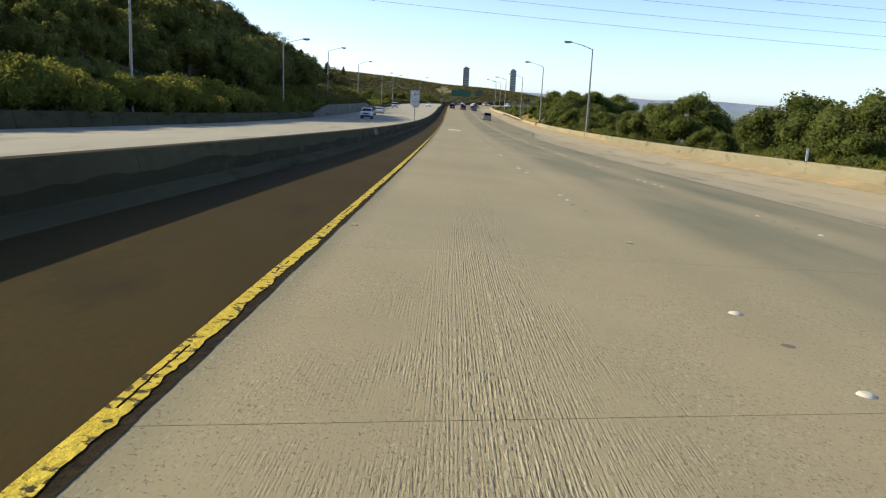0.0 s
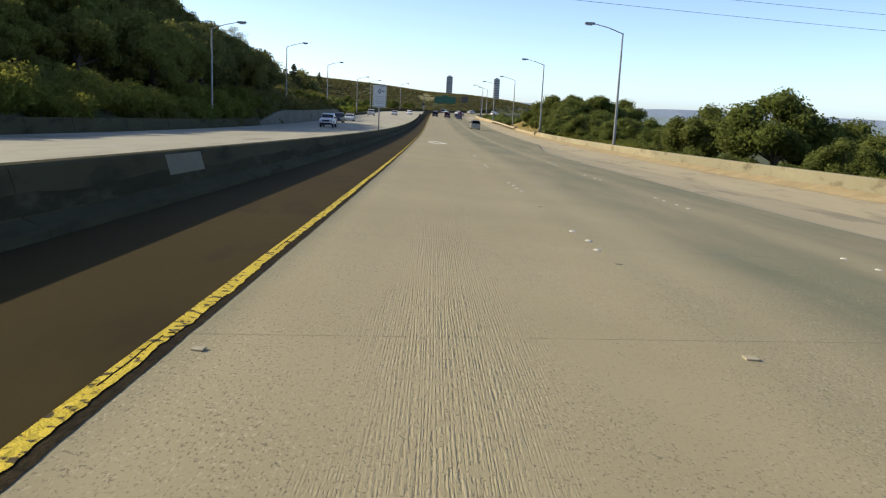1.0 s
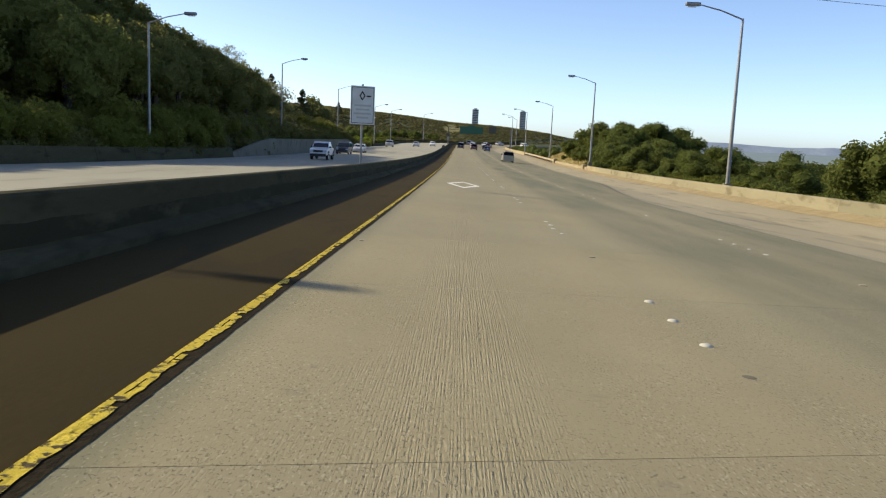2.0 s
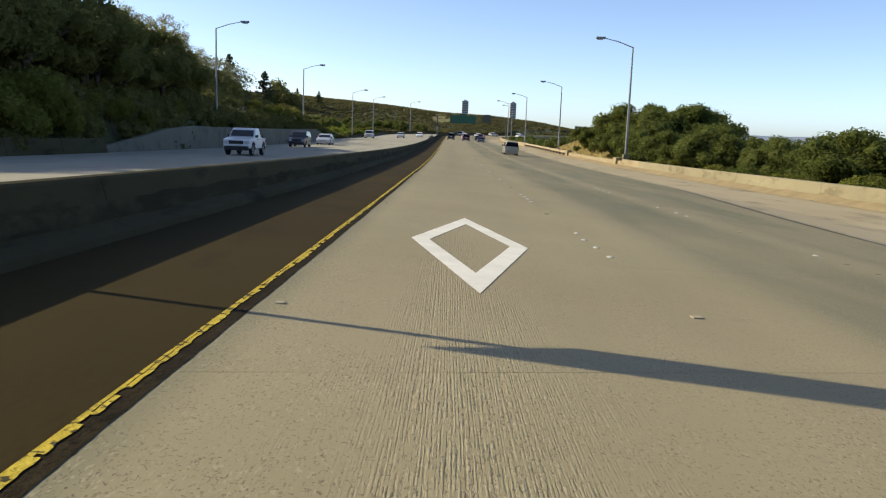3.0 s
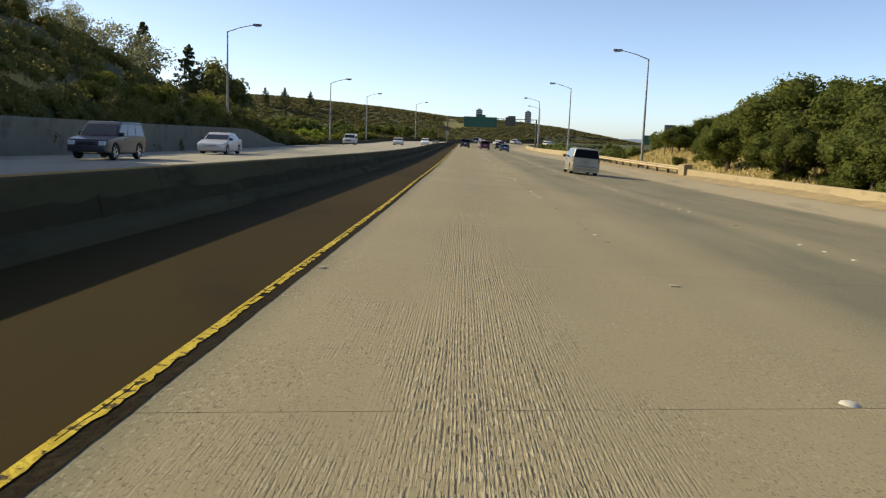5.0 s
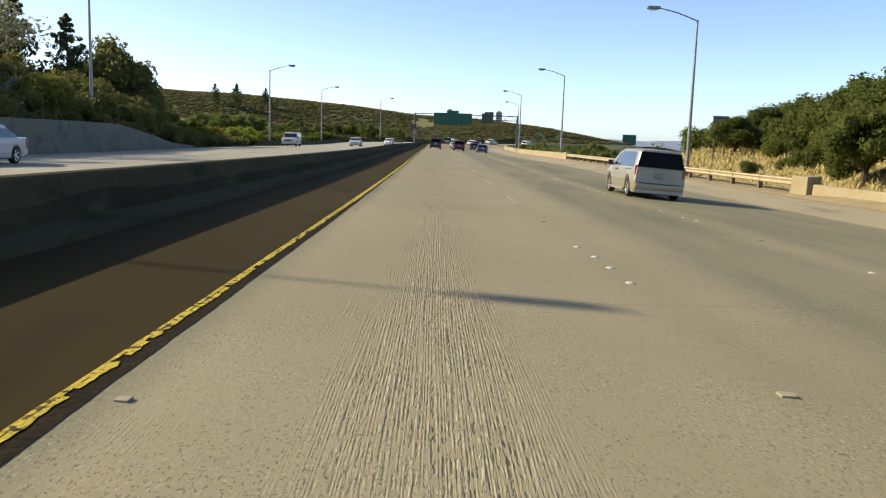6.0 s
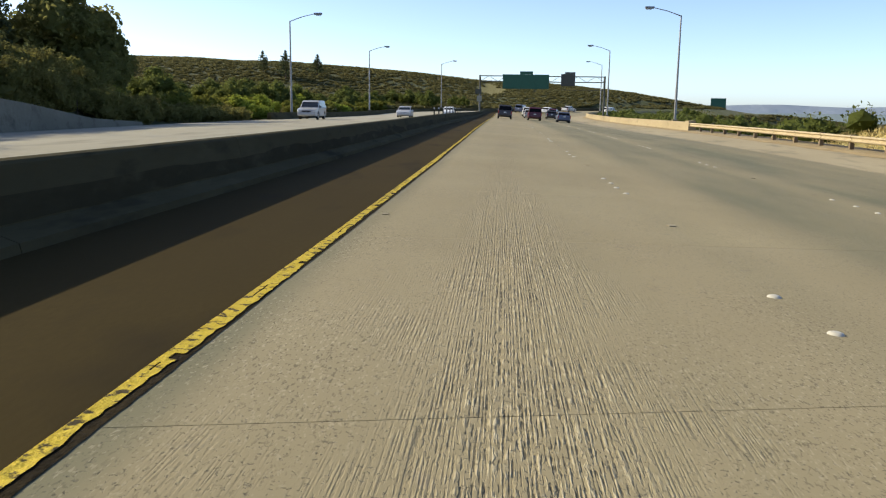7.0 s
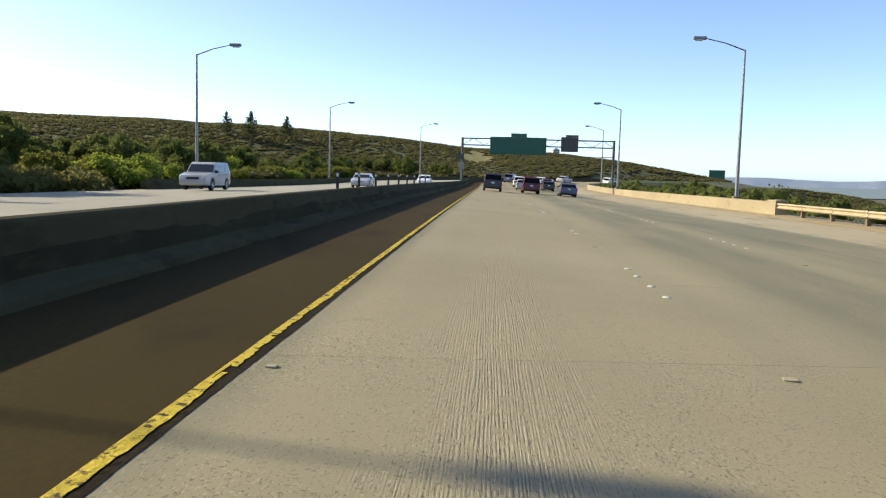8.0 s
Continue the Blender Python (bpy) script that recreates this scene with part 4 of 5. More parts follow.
def vehicle(name, label, category, material, L, W, H, base, belt, hood, cab, roof, front_h, rear_h, wheel_r=0.33,
            tumble=0.16, glass=None, rails=False, bed=None, clear_ground=0.24, group="", lamp=None, cuts=None, back=0.07, bumper=0.28, nose=None, chin=None, valance=False):
    """base: y of the rear and front axle; belt: height of the window sill; hood: height of the bonnet at the screen;
    cab: y of the glasshouse at its sill, rear and front; roof: y of the roof, rear and front; all from the middle, forward +y."""
    ob = thing(name, label, category, group)
    glass = glass or M_GLASS
    hw, hl = W / 2, L / 2
    zb = clear_ground
    ra, fa = base
    rr = wheel_r * 1.16
    low = [(-hl + 0.06, zb + 0.10), (-hl, zb + 0.34), (-hl + 0.03, rear_h * 0.80), (-hl + 0.07, rear_h)]
    if bed:
        low += [(bed, rear_h), (bed + 0.02, belt)]
    else:
        low += [(cab[0], belt)]
    low += [(cab[1], belt if hood > belt else hood), (cab[1] + 0.25, hood - 0.02), (hl - 0.45, front_h + 0.05), (hl - 0.12, front_h), (hl - 0.02, front_h * 0.78), (hl, zb + 0.32), (hl - 0.06, zb + 0.05)]
    low += arch(fa, rr, wheel_r, zb)
    low += arch(ra, rr, wheel_r, zb)

    def wide(y, z):
        k = 1.0 - 0.10 * max(0.0, (abs(y) - (hl - 0.55)) / 0.55) ** 2
        return hw * k * (1.0 - 0.05 * max(0.0, (0.5 - z)))

    body = part("body", slab_outline(low, wide, 0.085), material, ob, smooth_shade=True)
    hw2 = hw - 0.05
    hr = hw - tumble

    def cabin_w(y, z):
        t = min(max((z - belt) / (H - belt), 0), 1)
        return hw2 + (hr - hw2) * t

    top = [(cab[0] + 0.02, belt - 0.05), (cab[0], belt), (roof[0] - 0.02, H - 0.12), (roof[0] + 0.10, H - 0.02), (0.5 * (roof[0] + roof[1]), H), (roof[1] - 0.12, H - 0.015),
           (roof[1], H - 0.06), (cab[1], belt), (cab[1] - 0.02, belt - 0.05)]
    part("roof", slab_outline(top, cabin_w, 0.06), material, ob, smooth_shade=True)

    def side_pt(y, z, s):
        return (s * (cabin_w(y, z) + 0.004), y, z)

    # side windows: front door, middle, rear
    zt, zl = H - 0.14, belt + 0.03

    def lerp_y(rear, z):
        a, b = (cab[0], roof[0]) if rear else (cab[1], roof[1])
        return a + (b - a) * (z - belt) / (H - belt)

    y_r0, y_r1 = lerp_y(True, zl) + 0.13, lerp_y(True, zt) + 0.13
    y_f0, y_f1 = lerp_y(False, zl) - 0.12, lerp_y(False, zt) - 0.14
    n = 3 if (roof[1] - roof[0]) > 2.2 else (2 if (roof[1] - roof[0]) > 0.9 else 1)
    cuts = cuts or [i / n for i in range(n + 1)]
    for s in (-1, 1):
        for a, b in zip(cuts, cuts[1:]):
            ya0, yb0 = y_r0 + (y_f0 - y_r0) * a + 0.03, y_r0 + (y_f0 - y_r0) * b - 0.03
            ya1, yb1 = y_r1 + (y_f1 - y_r1) * a + 0.03, y_r1 + (y_f1 - y_r1) * b - 0.03
            pts = [side_pt(ya0, zl, s), side_pt(yb0, zl, s), side_pt(yb1, zt, s), side_pt(ya1, zt, s)]
            quad_pane(ob, "side_window", pts if s > 0 else pts[::-1], glass)
    # screens
    for nm, rear in (("rear_window", True), ("windscreen", False)):
        o = -0.006 if rear else 0.006
        za, zc = belt + 0.04, H - 0.15
        ya, yc = lerp_y(rear, za) + o * 2, lerp_y(rear, zc) + o * 2
        wa, wc = cabin_w(0, za) - back, cabin_w(0, zc) - back
        pts = [(-wa, ya, za), (wa, ya, za), (wc, yc, zc), (-wc, yc, zc)]
        quad_pane(ob, nm, pts if rear else pts[::-1], glass if not rear else M_DARKGLASS)
    # bumpers, lamps, plates, handles, mirrors
    part("rear_bumper", boxed((-hw * 0.92, -hl - 0.022, zb + 0.12), (hw * 0.92, -hl + 0.12, zb + 0.12 + bumper), 0.06), material, ob, smooth_shade=True)
    c0, c1 = chin or (zb + 0.08, zb + 0.34)
    n0, n1, nw = nose or (zb + 0.38, front_h - 0.10, 0.42)
    part("front_bumper", boxed((-hw * 0.90, hl - 0.14, c0), (hw * 0.90, hl + 0.04, c1), 0.06), material, ob, smooth_shade=True)
    part("grille", boxed((-hw * nw, hl - 0.08, n0), (hw * nw, hl + 0.012, n1), 0.02), M_TRIM, ob)
    part("number_plate", boxed((-0.16, -hl - 0.012, rear_h * 0.72), (0.16, -hl + 0.05, rear_h * 0.72 + 0.15), 0.004), M_SIGN_WHITE, ob)
    lo, hi = lamp or (rear_h - 0.42, rear_h - 0.04)
    for s in (-1, 1):
        part("tail_lamp", boxed((s * hw * 0.885 - 0.055, -hl + 0.012, lo), (s * hw * 0.885 + 0.065, -hl + 0.19, hi), 0.035), M_RED, ob, "red tail lamp")
        part("headlamp", boxed((s * hw * 0.74 - 0.17, hl - 0.16, front_h - 0.26), (s * hw * 0.74 + 0.13, hl + 0.014, front_h - 0.07), 0.03), M_CLEAR, ob, "clear headlamp")
        part("mirror", boxed((s * (hw + 0.02) - 0.10, cab[1] - 0.42, belt - 0.02), (s * (hw + 0.02) + 0.10, cab[1] - 0.27, belt + 0.15), 0.03), M_TRIM, ob)
        part("door_handle", boxed((s * hw - 0.015, 0.10, belt - 0.16), (s * hw + 0.018, 0.30, belt - 0.12), 0.006), M_TRIM, ob)
        part("sill_trim", boxed((s * hw - 0.03, ra + rr + 0.05, zb + 0.20), (s * hw + 0.012, fa - rr - 0.05, zb + 0.27), 0.008), material, ob)
        if rails:
            part("roof_rail", tube(bmesh.new(), [(s * (hr - 0.07), roof[0] + 0.25, H - 0.01), (s * (hr - 0.07), roof[0] + 0.4, H + 0.05), (s * (hr - 0.07), roof[1] - 0.7, H + 0.05), (s * (hr - 0.07), roof[1] - 0.55, H - 0.01)], 0.016, 6), M_TRIM, ob)
        for y in (ra, fa):
            wheel(ob, s * (hw - 0.12), y, wheel_r, s)
    part("underbody", boxed((-hw + 0.22, ra - 0.3, zb - 0.03), (hw - 0.22, fa + 0.3, zb + 0.12), 0.02), M_TRIM, ob)
    if valance:
        part("valance", boxed((-hw * 0.86, hl - 0.30, c0 - 0.26), (hw * 0.86, hl + 0.02, c0 + 0.03), 0.05), M_TRIM, ob, "black plastic valance")
        for s in (-1, 1):
            for y in (ra, fa):
                rim_ = [(s * (hw - 0.03), y + rr * 1.04 * math.cos(math.pi * i / 10), wheel_r + rr * 1.04 * math.sin(math.pi * i / 10)) for i in range(11)]
                part("wheel_flare", tube(bmesh.new(), rim_, 0.045, 6), M_TRIM, ob, "black wheel arch flare", True)
    if bed:
        part("bed_floor", boxed((-hw + 0.08, -hl + 0.1, rear_h + 0.001), (hw - 0.08, bed - 0.04, rear_h + 0.006)), M_TRIM, ob)
    return ob


def parked(ob, u, y, opposite=False):
    """Stand a vehicle on its carriageway, leaning with the surface."""
    if opposite:
        a, b, c = opp(u, y), opp(u, y + 1), opp(u + 1, y)
    else:
        a, b, c = at(u, y), at(u, y + 1), at(u + 1, y)
    fy, fx = (b - a).normalized(), (c - a).normalized()
    fz = fx.cross(fy).normalized()
    fx = fy.cross(fz)
    if opposite:
        fx, fy = -fx, -fy
    m = Matrix((fx, fy, fz)).transposed().to_4x4()
    m.translation = a + fz * 0.004
    ob.matrix_world = m
    return ob


P_BEIGE = paint("champagne_paint", (0.36, 0.33, 0.25), 1.6, 0.4)
P_DARK = paint("dark_paint", (0.035, 0.033, 0.04), 0.3)
P_MAROON = paint("maroon_paint", (0.09, 0.016, 0.03), 0.3)
P_SILVER = paint("silver_paint", (0.42, 0.43, 0.45), 0.5)
P_WHITE = paint("white_paint", (0.74, 0.75, 0.76), 0.0)
P_BLUE = paint("slate_blue_paint", (0.09, 0.11, 0.17), 0.35)


def rounded(pts, r, n=4):
    """A polygon (u, v) with its corners rounded."""
    out = []
    for i, p in enumerate(pts):
        p, q, o = Vector(p), Vector(pts[i - 1]), Vector(pts[(i + 1) % len(pts)])
        a = p + (q - p).normalized() * min(r, 0.45 * (q - p).length)
        b = p + (o - p).normalized() * min(r, 0.45 * (o - p).length)
        for k in range(n + 1):
            t = k / n
            out.append(a * (1 - t) ** 2 + p * 2 * t * (1 - t) + b * t * t)
    return out


def pane(parent, name, pts, material, push):
    """A thin rounded plate from 3D corner points, pushed outwards."""
    bm = bmesh.new()
    near = [bm.verts.new(Vector(p) + Vector(push)) for p in pts]
    back = [bm.verts.new(Vector(p) - 0.5 * Vector(push)) for p in pts]
    bm.faces.new(near)
    for i in range(len(pts)):
        j = (i + 1) % len(pts)
        bm.faces.new((near[j], near[i], back[i], back[j]))
    bmesh.ops.recalc_face_normals(bm, faces=bm.faces)
    return part(name, bm, material, parent)


def minivan():
    """A rounded one-box body lofted along its length, with wheel openings."""
    ob = thing("minivan", "champagne minivan with dark rear glass and roof rails", "van")
    hl, hw, hr, H, belt, zb = 2.52, 0.935, 0.735, 1.76, 1.07, 0.20
    ra, fa, wr = -1.62, 1.45, 0.345
    ar = 0.41

    def arch_z(y):
        z = 0.0
        for c in (ra, fa):
            if abs(y - c) < ar:
                z = max(z, wr + (ar * ar - (y - c) ** 2) ** 0.5)
        return z

    def top_z(y):
        pts = ((-2.52, 1.70), (-2.40, 1.735), (-1.2, 1.76), (0.1, 1.75), (0.45, 1.715), (0.72, 1.62), (1.62, 1.09), (1.80, 1.03), (2.20, 0.93), (2.40, 0.82), (2.48, 0.70), (2.52, 0.56))
        for (ya, za), (yb, zc) in zip(pts, pts[1:]):
            if y <= yb:
                t = (y - ya) / (yb - ya)
                return za + (zc - za) * t
        return pts[-1][1]

    def plan(y):
        """Half width left by the rounding of the corners seen from above."""
        k = 1.0
        if y < -hl + 0.22:
            t = (-hl + 0.22 - y) / 0.22
            k -= 0.075 * t ** 2.4
        if y > hl - 0.75:
            t = (y - hl + 0.75) / 0.75
            k -= 0.22 * t ** 2.2
        return k

    ys_ = [-2.52, -2.505, -2.47, -2.42, -2.36, -2.28, -2.15, -1.2 + 0.02, -0.9, -0.6, -0.3, 0.0, 0.2, 0.4, 0.55, 0.72, 0.88, 1.75, 1.9, 2.05, 2.2, 2.3, 2.38, 2.44, 2.49, 2.52]
    for c in (ra, fa):
        ys_ += [c + ar * math.cos(math.pi * i / 12) for i in range(13)]
    ys_ = sorted(set(round(y, 4) for y in ys_))
    bm = bmesh.new()
    rings = []
    for y in ys_:
        zt, k, az = top_z(y), plan(y), arch_z(y)
        under = max(zb, az)
        roof_w = hr if zt > belt + 0.2 else hr + (hw * 0.93 - hr) * smooth(belt + 0.2, belt - 0.1, zt)
        zs = min(belt, zt - 0.10)
        prof = [(0.0, under), (0.62 * hw, under), (hw - 0.05, under), (hw - 0.012, under + 0.05), (hw, max(0.52, under + 0.06)), (hw + 0.012, max(0.60, under + 0.07)), (hw + 0.004, max(0.66, under + 0.08)), (hw - 0.012, 0.86 if zs > 0.9 else zs - 0.05), (hw - 0.035, zs)]
        prof = [(x, min(z, zs)) for x, z in prof]
        edge_z = zt - 0.115 if zt > belt + 0.25 else zs + 0.35 * (zt - zs)
        edge_w = hw - 0.035 + (roof_w + 0.035 - (hw - 0.035)) * min(max((edge_z - belt) / (H - 0.115 - belt), 0), 1) if zt > belt + 0.25 else hw - 0.06
        prof += [(edge_w, edge_z), (edge_w - 0.035, zt - 0.055 if zt > belt + 0.25 else 0.5 * (edge_z + zt)), (edge_w - 0.12, zt - 0.012), (edge_w - 0.32, zt + 0.006), (0.0, zt + 0.02)]
        lean = smooth(-1.7, -2.52, y)
        half = []
        for x, z in prof:
            half.append((x * k, y + 0.15 * lean * smooth(0.95, 1.75, z) + 0.035 * lean * smooth(0.42, 0.2, z), z))
        full = half + [(-x, yy, z) for x, yy, z in half[-2:0:-1]]
        rings.append([bm.verts.new(p) for p in full])
    n = len(rings[0])
    for a, b in zip(rings, rings[1:]):
        for i in range(n):
            j = (i + 1) % n
            bm.faces.new((a[i], b[i], b[j], a[j]))
    bm.faces.new(rings[0])
    bm.faces.new(rings[-1])
    bmesh.ops.remove_doubles(bm, verts=bm.verts, dist=0.0005)
    bmesh.ops.recalc_face_normals(bm, faces=bm.faces)
    part("body", bm, P_BEIGE, ob, "champagne painted body shell", True)

    def flank(y, z):
        t = min(max((z - belt) / (H - 0.115 - belt), 0), 1)
        return (hw - 0.035 + (hr - hw + 0.07) * t) * plan(y)

    for s in (-1, 1):
        for nm, pts, mat in (("side_window", [(-2.20, 1.09), (0.26, 1.09), (0.10, 1.625), (-2.02, 1.63)], M_BLUEGLASS), ("side_window", [(0.36, 1.09), (0.98, 1.09), (0.56, 1.49), (0.22, 1.60)], M_BLUEGLASS),
                             ("quarter_window", [(1.04, 1.09), (1.30, 1.09), (0.92, 1.32)], M_BLUEGLASS)):
            pane(ob, nm, [(s * flank(u, v), u, v) for u, v in rounded(pts, 0.07)], mat, (s * 0.006, 0, 0.001))
        part("tail_lamp", boxed((s * 0.845 - 0.055, -2.500, 0.76), (s * 0.845 + 0.052, -2.34, 1.17), 0.045), M_RED, ob, "tall red tail lamp", True)
        part("headlamp", boxed((s * 0.62 - 0.18, 2.27, 0.66), (s * 0.62 + 0.14, 2.45, 0.82), 0.05), M_CLEAR, ob, "clear headlamp")
        m = part("mirror", boxed((s * 1.02 - 0.11, 0.98, 1.07), (s * 1.02 + 0.10, 1.12, 1.25), 0.05), M_TRIM, ob, "black door mirror", True)
        part("mirror_arm", boxed((s * 0.90 - 0.06, 1.02, 1.06), (s * 0.90 + 0.06, 1.09, 1.10), 0.01), M_TRIM, m)
        part("slide_rail", boxed((s * 0.928 - 0.012, -2.02, 0.985), (s * 0.928 + 0.004, -1.12, 1.010)), M_TRIM, ob)
        for y in (0.18, 0.44):
            part("door_handle", boxed((s * 0.938 - 0.03, y - 0.09, 0.93), (s * 0.938 + 0.012, y + 0.09, 0.965), 0.01), M_TRIM, ob)
        part("side_moulding", boxed((s * 0.945 - 0.02, -1.14, 0.575), (s * 0.945 + 0.012, 0.98, 0.645), 0.012), P_BEIGE, ob)
        part("sill_trim", boxed((s * 0.93 - 0.05, -1.16, 0.20), (s * 0.93 + 0.01, 1.0, 0.30), 0.02), P_BEIGE, ob)
        part("roof_rail", tube(bmesh.new(), [(s * 0.62, -1.95, 1.755), (s * 0.62, -1.85, 1.805), (s * 0.62, -0.15, 1.81), (s * 0.62, -0.02, 1.76)], 0.016, 6), M_TRIM, ob)
        for y in (ra, fa):
            wheel(ob, s * (hw - 0.125), y, wr, s, 7)

    for y in (-1.55, -0.55):
        part("roof_bar", tube(bmesh.new(), [(-0.62, y, 1.80), (-0.3, y, 1.825), (0.3, y, 1.825), (0.62, y, 1.80)], 0.018, 6), M_TRIM, ob)

    def rear_y(z):
        return -2.52 + 0.15 * smooth(0.95, 1.75, z)

    back = rounded([(-0.845, 1.11), (0.845, 1.11), (0.71, 1.655), (-0.71, 1.655)], 0.07)
    pane(ob, "rear_window", [(u, rear_y(v), v) for u, v in back], M_DARKGLASS, (0, -0.008, 0))
    front = rounded([(-0.80, 1.12), (0.80, 1.12), (0.66, 1.62), (-0.66, 1.62)], 0.06)
    pane(ob, "windscreen", [(u, 1.62 - (v - 1.09) / 0.53 * 0.90, v + 0.012) for u, v in front], M_GLASS, (0, 0.008, 0.012))
    part("rear_bumper", boxed((-0.86, -2.575, 0.33), (0.86, -2.40, 0.55), 0.07), P_BEIGE, ob, smooth_shade=True)
    part("bumper_step", boxed((-0.70, -2.578, 0.548), (0.70, -2.50, 0.562), 0.004), M_TRIM, ob)
    part("front_bumper", boxed((-0.74, 2.38, 0.26), (0.74, 2.56, 0.50), 0.07), P_BEIGE, ob, smooth_shade=True)
    part("grille", boxed((-0.40, 2.46, 0.54), (0.40, 2.53, 0.66), 0.02), M_TRIM, ob)
    part("tailgate_handle", boxed((-0.24, -2.54, 0.90), (0.24, -2.50, 0.94), 0.012), P_BEIGE, ob)
    part("number_plate", boxed((-0.16, -2.53, 0.70), (0.16, -2.50, 0.85), 0.004), M_PLATE, ob)
    part("wiper", boxed((-0.34, -2.535, 1.12), (0.28, -2.50, 1.135)), M_TRIM, ob)
    part("underbody", boxed((-0.70, -2.2, 0.16), (0.70, 2.2, 0.28), 0.03), M_TRIM, ob)
    return ob


van = minivan()
parked(van, 8.05, 188.8)

SEDAN = dict(L=4.7, W=1.79, H=1.43, base=(-1.38, 1.36), belt=0.93, hood=0.94, cab=(-1.72, 1.02), roof=(-0.95, 0.22), front_h=0.70, rear_h=0.98, wheel_r=0.315, clear_ground=0.2)
SUV = dict(L=4.6, W=1.84, H=1.74, base=(-1.34, 1.34), belt=1.08, hood=1.06, cab=(-2.20, 1.05), roof=(-1.98, 0.40), front_h=0.90, rear_h=1.06, wheel_r=0.36, clear_ground=0.28)
PICK = dict(L=4.9, W=1.80, H=1.80, base=(-1.45, 1.45), belt=1.20, hood=1.17, cab=(-0.85, 0.98), roof=(-0.70, 0.42), front_h=1.02, rear_h=1.14, wheel_r=0.41, bed=-0.92, clear_ground=0.46, nose=(0.74, 0.96, 0.52), chin=(0.60, 0.72), valance=True)
AHEAD = (
    (SUV, "suv", "dark sport utility vehicle in the carpool lane", P_DARK, 0.2, 292.0),
    (SUV, "suv", "maroon sport utility vehicle in the middle lane", P_MAROON, 4.2, 297.0),
    (SEDAN, "sedan", "dark slate sedan in the outer lane", P_BLUE, 8.2, 298.5),
    (SEDAN, "sedan", "silver sedan in the middle lane", P_SILVER, 4.3, 321.0),
    (SEDAN, "sedan", "dark sedan in slow traffic", P_DARK, 0.3, 317.0),
    (SUV, "suv", "white sport utility vehicle in slow traffic", P_WHITE, 4.4, 338.0),
    (SEDAN, "sedan", "silver sedan in slow traffic by the gantry", P_SILVER, 0.4, 344.0),
    (SEDAN, "sedan", "dark sedan in the outer lane by the gantry", P_DARK, 8.4, 331.0),
    (SUV, "suv", "slate sport utility vehicle beyond the gantry", P_BLUE, 0.4, 368.0),
    (SEDAN, "sedan", "white sedan beyond the gantry", P_WHITE, 4.4, 374.0),
    (SEDAN, "sedan", "maroon sedan at the bend", P_MAROON, 8.4, 364.0),
    (SEDAN, "sedan", "silver sedan at the bend", P_SILVER, 0.4, 394.0),
    (SUV, "suv", "white sport utility vehicle at the bend", P_WHITE, 8.4, 398.0),
)
for dims, nm, lab, col, u, y in AHEAD:
    parked(vehicle(nm, lab, "car", col, group="cars ahead", **dims), u, y)
ONCOMING = (
    (PICK, "pickup_truck", "white pickup truck on the opposite carriageway", P_WHITE, -13.8, 134.5),
    (SUV, "suv", "dark sport utility vehicle on the opposite carriageway", P_DARK, -16.6, 170.0),
    (SEDAN, "sedan", "silver sedan on the opposite carriageway", P_SILVER, -16.4, 187.0),
    (SUV, "suv", "silver sport utility vehicle on the opposite carriageway", P_SILVER, -17.9, 261.0),
    (SEDAN, "sedan", "silver sedan far along the opposite carriageway", P_SILVER, -12.8, 292.0),
    (SEDAN, "sedan", "white sedan far along the opposite carriageway", P_WHITE, -9.0, 322.0),
)
for dims, nm, lab, col, u, y in ONCOMING:
    parked(vehicle(nm, lab, "car" if nm != "pickup_truck" else "truck", col, group="oncoming cars", **dims), u, y, True)

# ---------------------------------------------------------------- towers beyond the ridge
def tower(x, y, w, d, top):
    ob = thing("apartment_tower", "pale high-rise apartment tower beyond the ridge", "tower")
    part("shaft", boxed((x - w / 2, y - d / 2, -35), (x + w / 2, y + d / 2, top), 0.4), M_TOWER, ob)
    part("roof_house", boxed((x - w / 4, y - d / 4, top), (x + w / 4, y + d / 4, top + 4), 0.2), M_TOWER, ob)
    for i in range(14):
        z = top - 5 - i * 6.0
        part("window_band", boxed((x - w / 2 + 1.5, y - d / 2 - 0.25, z), (x + w / 2 - 1.5, y - d / 2 + 0.1, z + 2.6)), M_BLUEGLASS, ob)
    return ob


tower(49.0, 3000, 22, 22, 86)
tower(218.0, 3000, 21, 22, 85)

# ---------------------------------------------------------------- overhead wires
def wire(p, q, sag):
    bm = bmesh.new()
    pts = [Vector(p).lerp(Vector(q), i / 24) - Vector((0, 0, sag * 4 * (i / 24) * (1 - i / 24))) for i in range(25)]
    tube(bm, pts, 0.02, 5)
    ob = mesh_object("power_line", bm, M_TRIM)
    return tagged(ob, "thin dark overhead power line across the sky", "power line", "power lines")


for i, (y, z) in enumerate(((118, 13.6), (122, 12.1), (118, 9.8), (123, 16.0))):
    wire((-95, y - 6, z + 9), (120, y + 6, z - 1), 2.0)

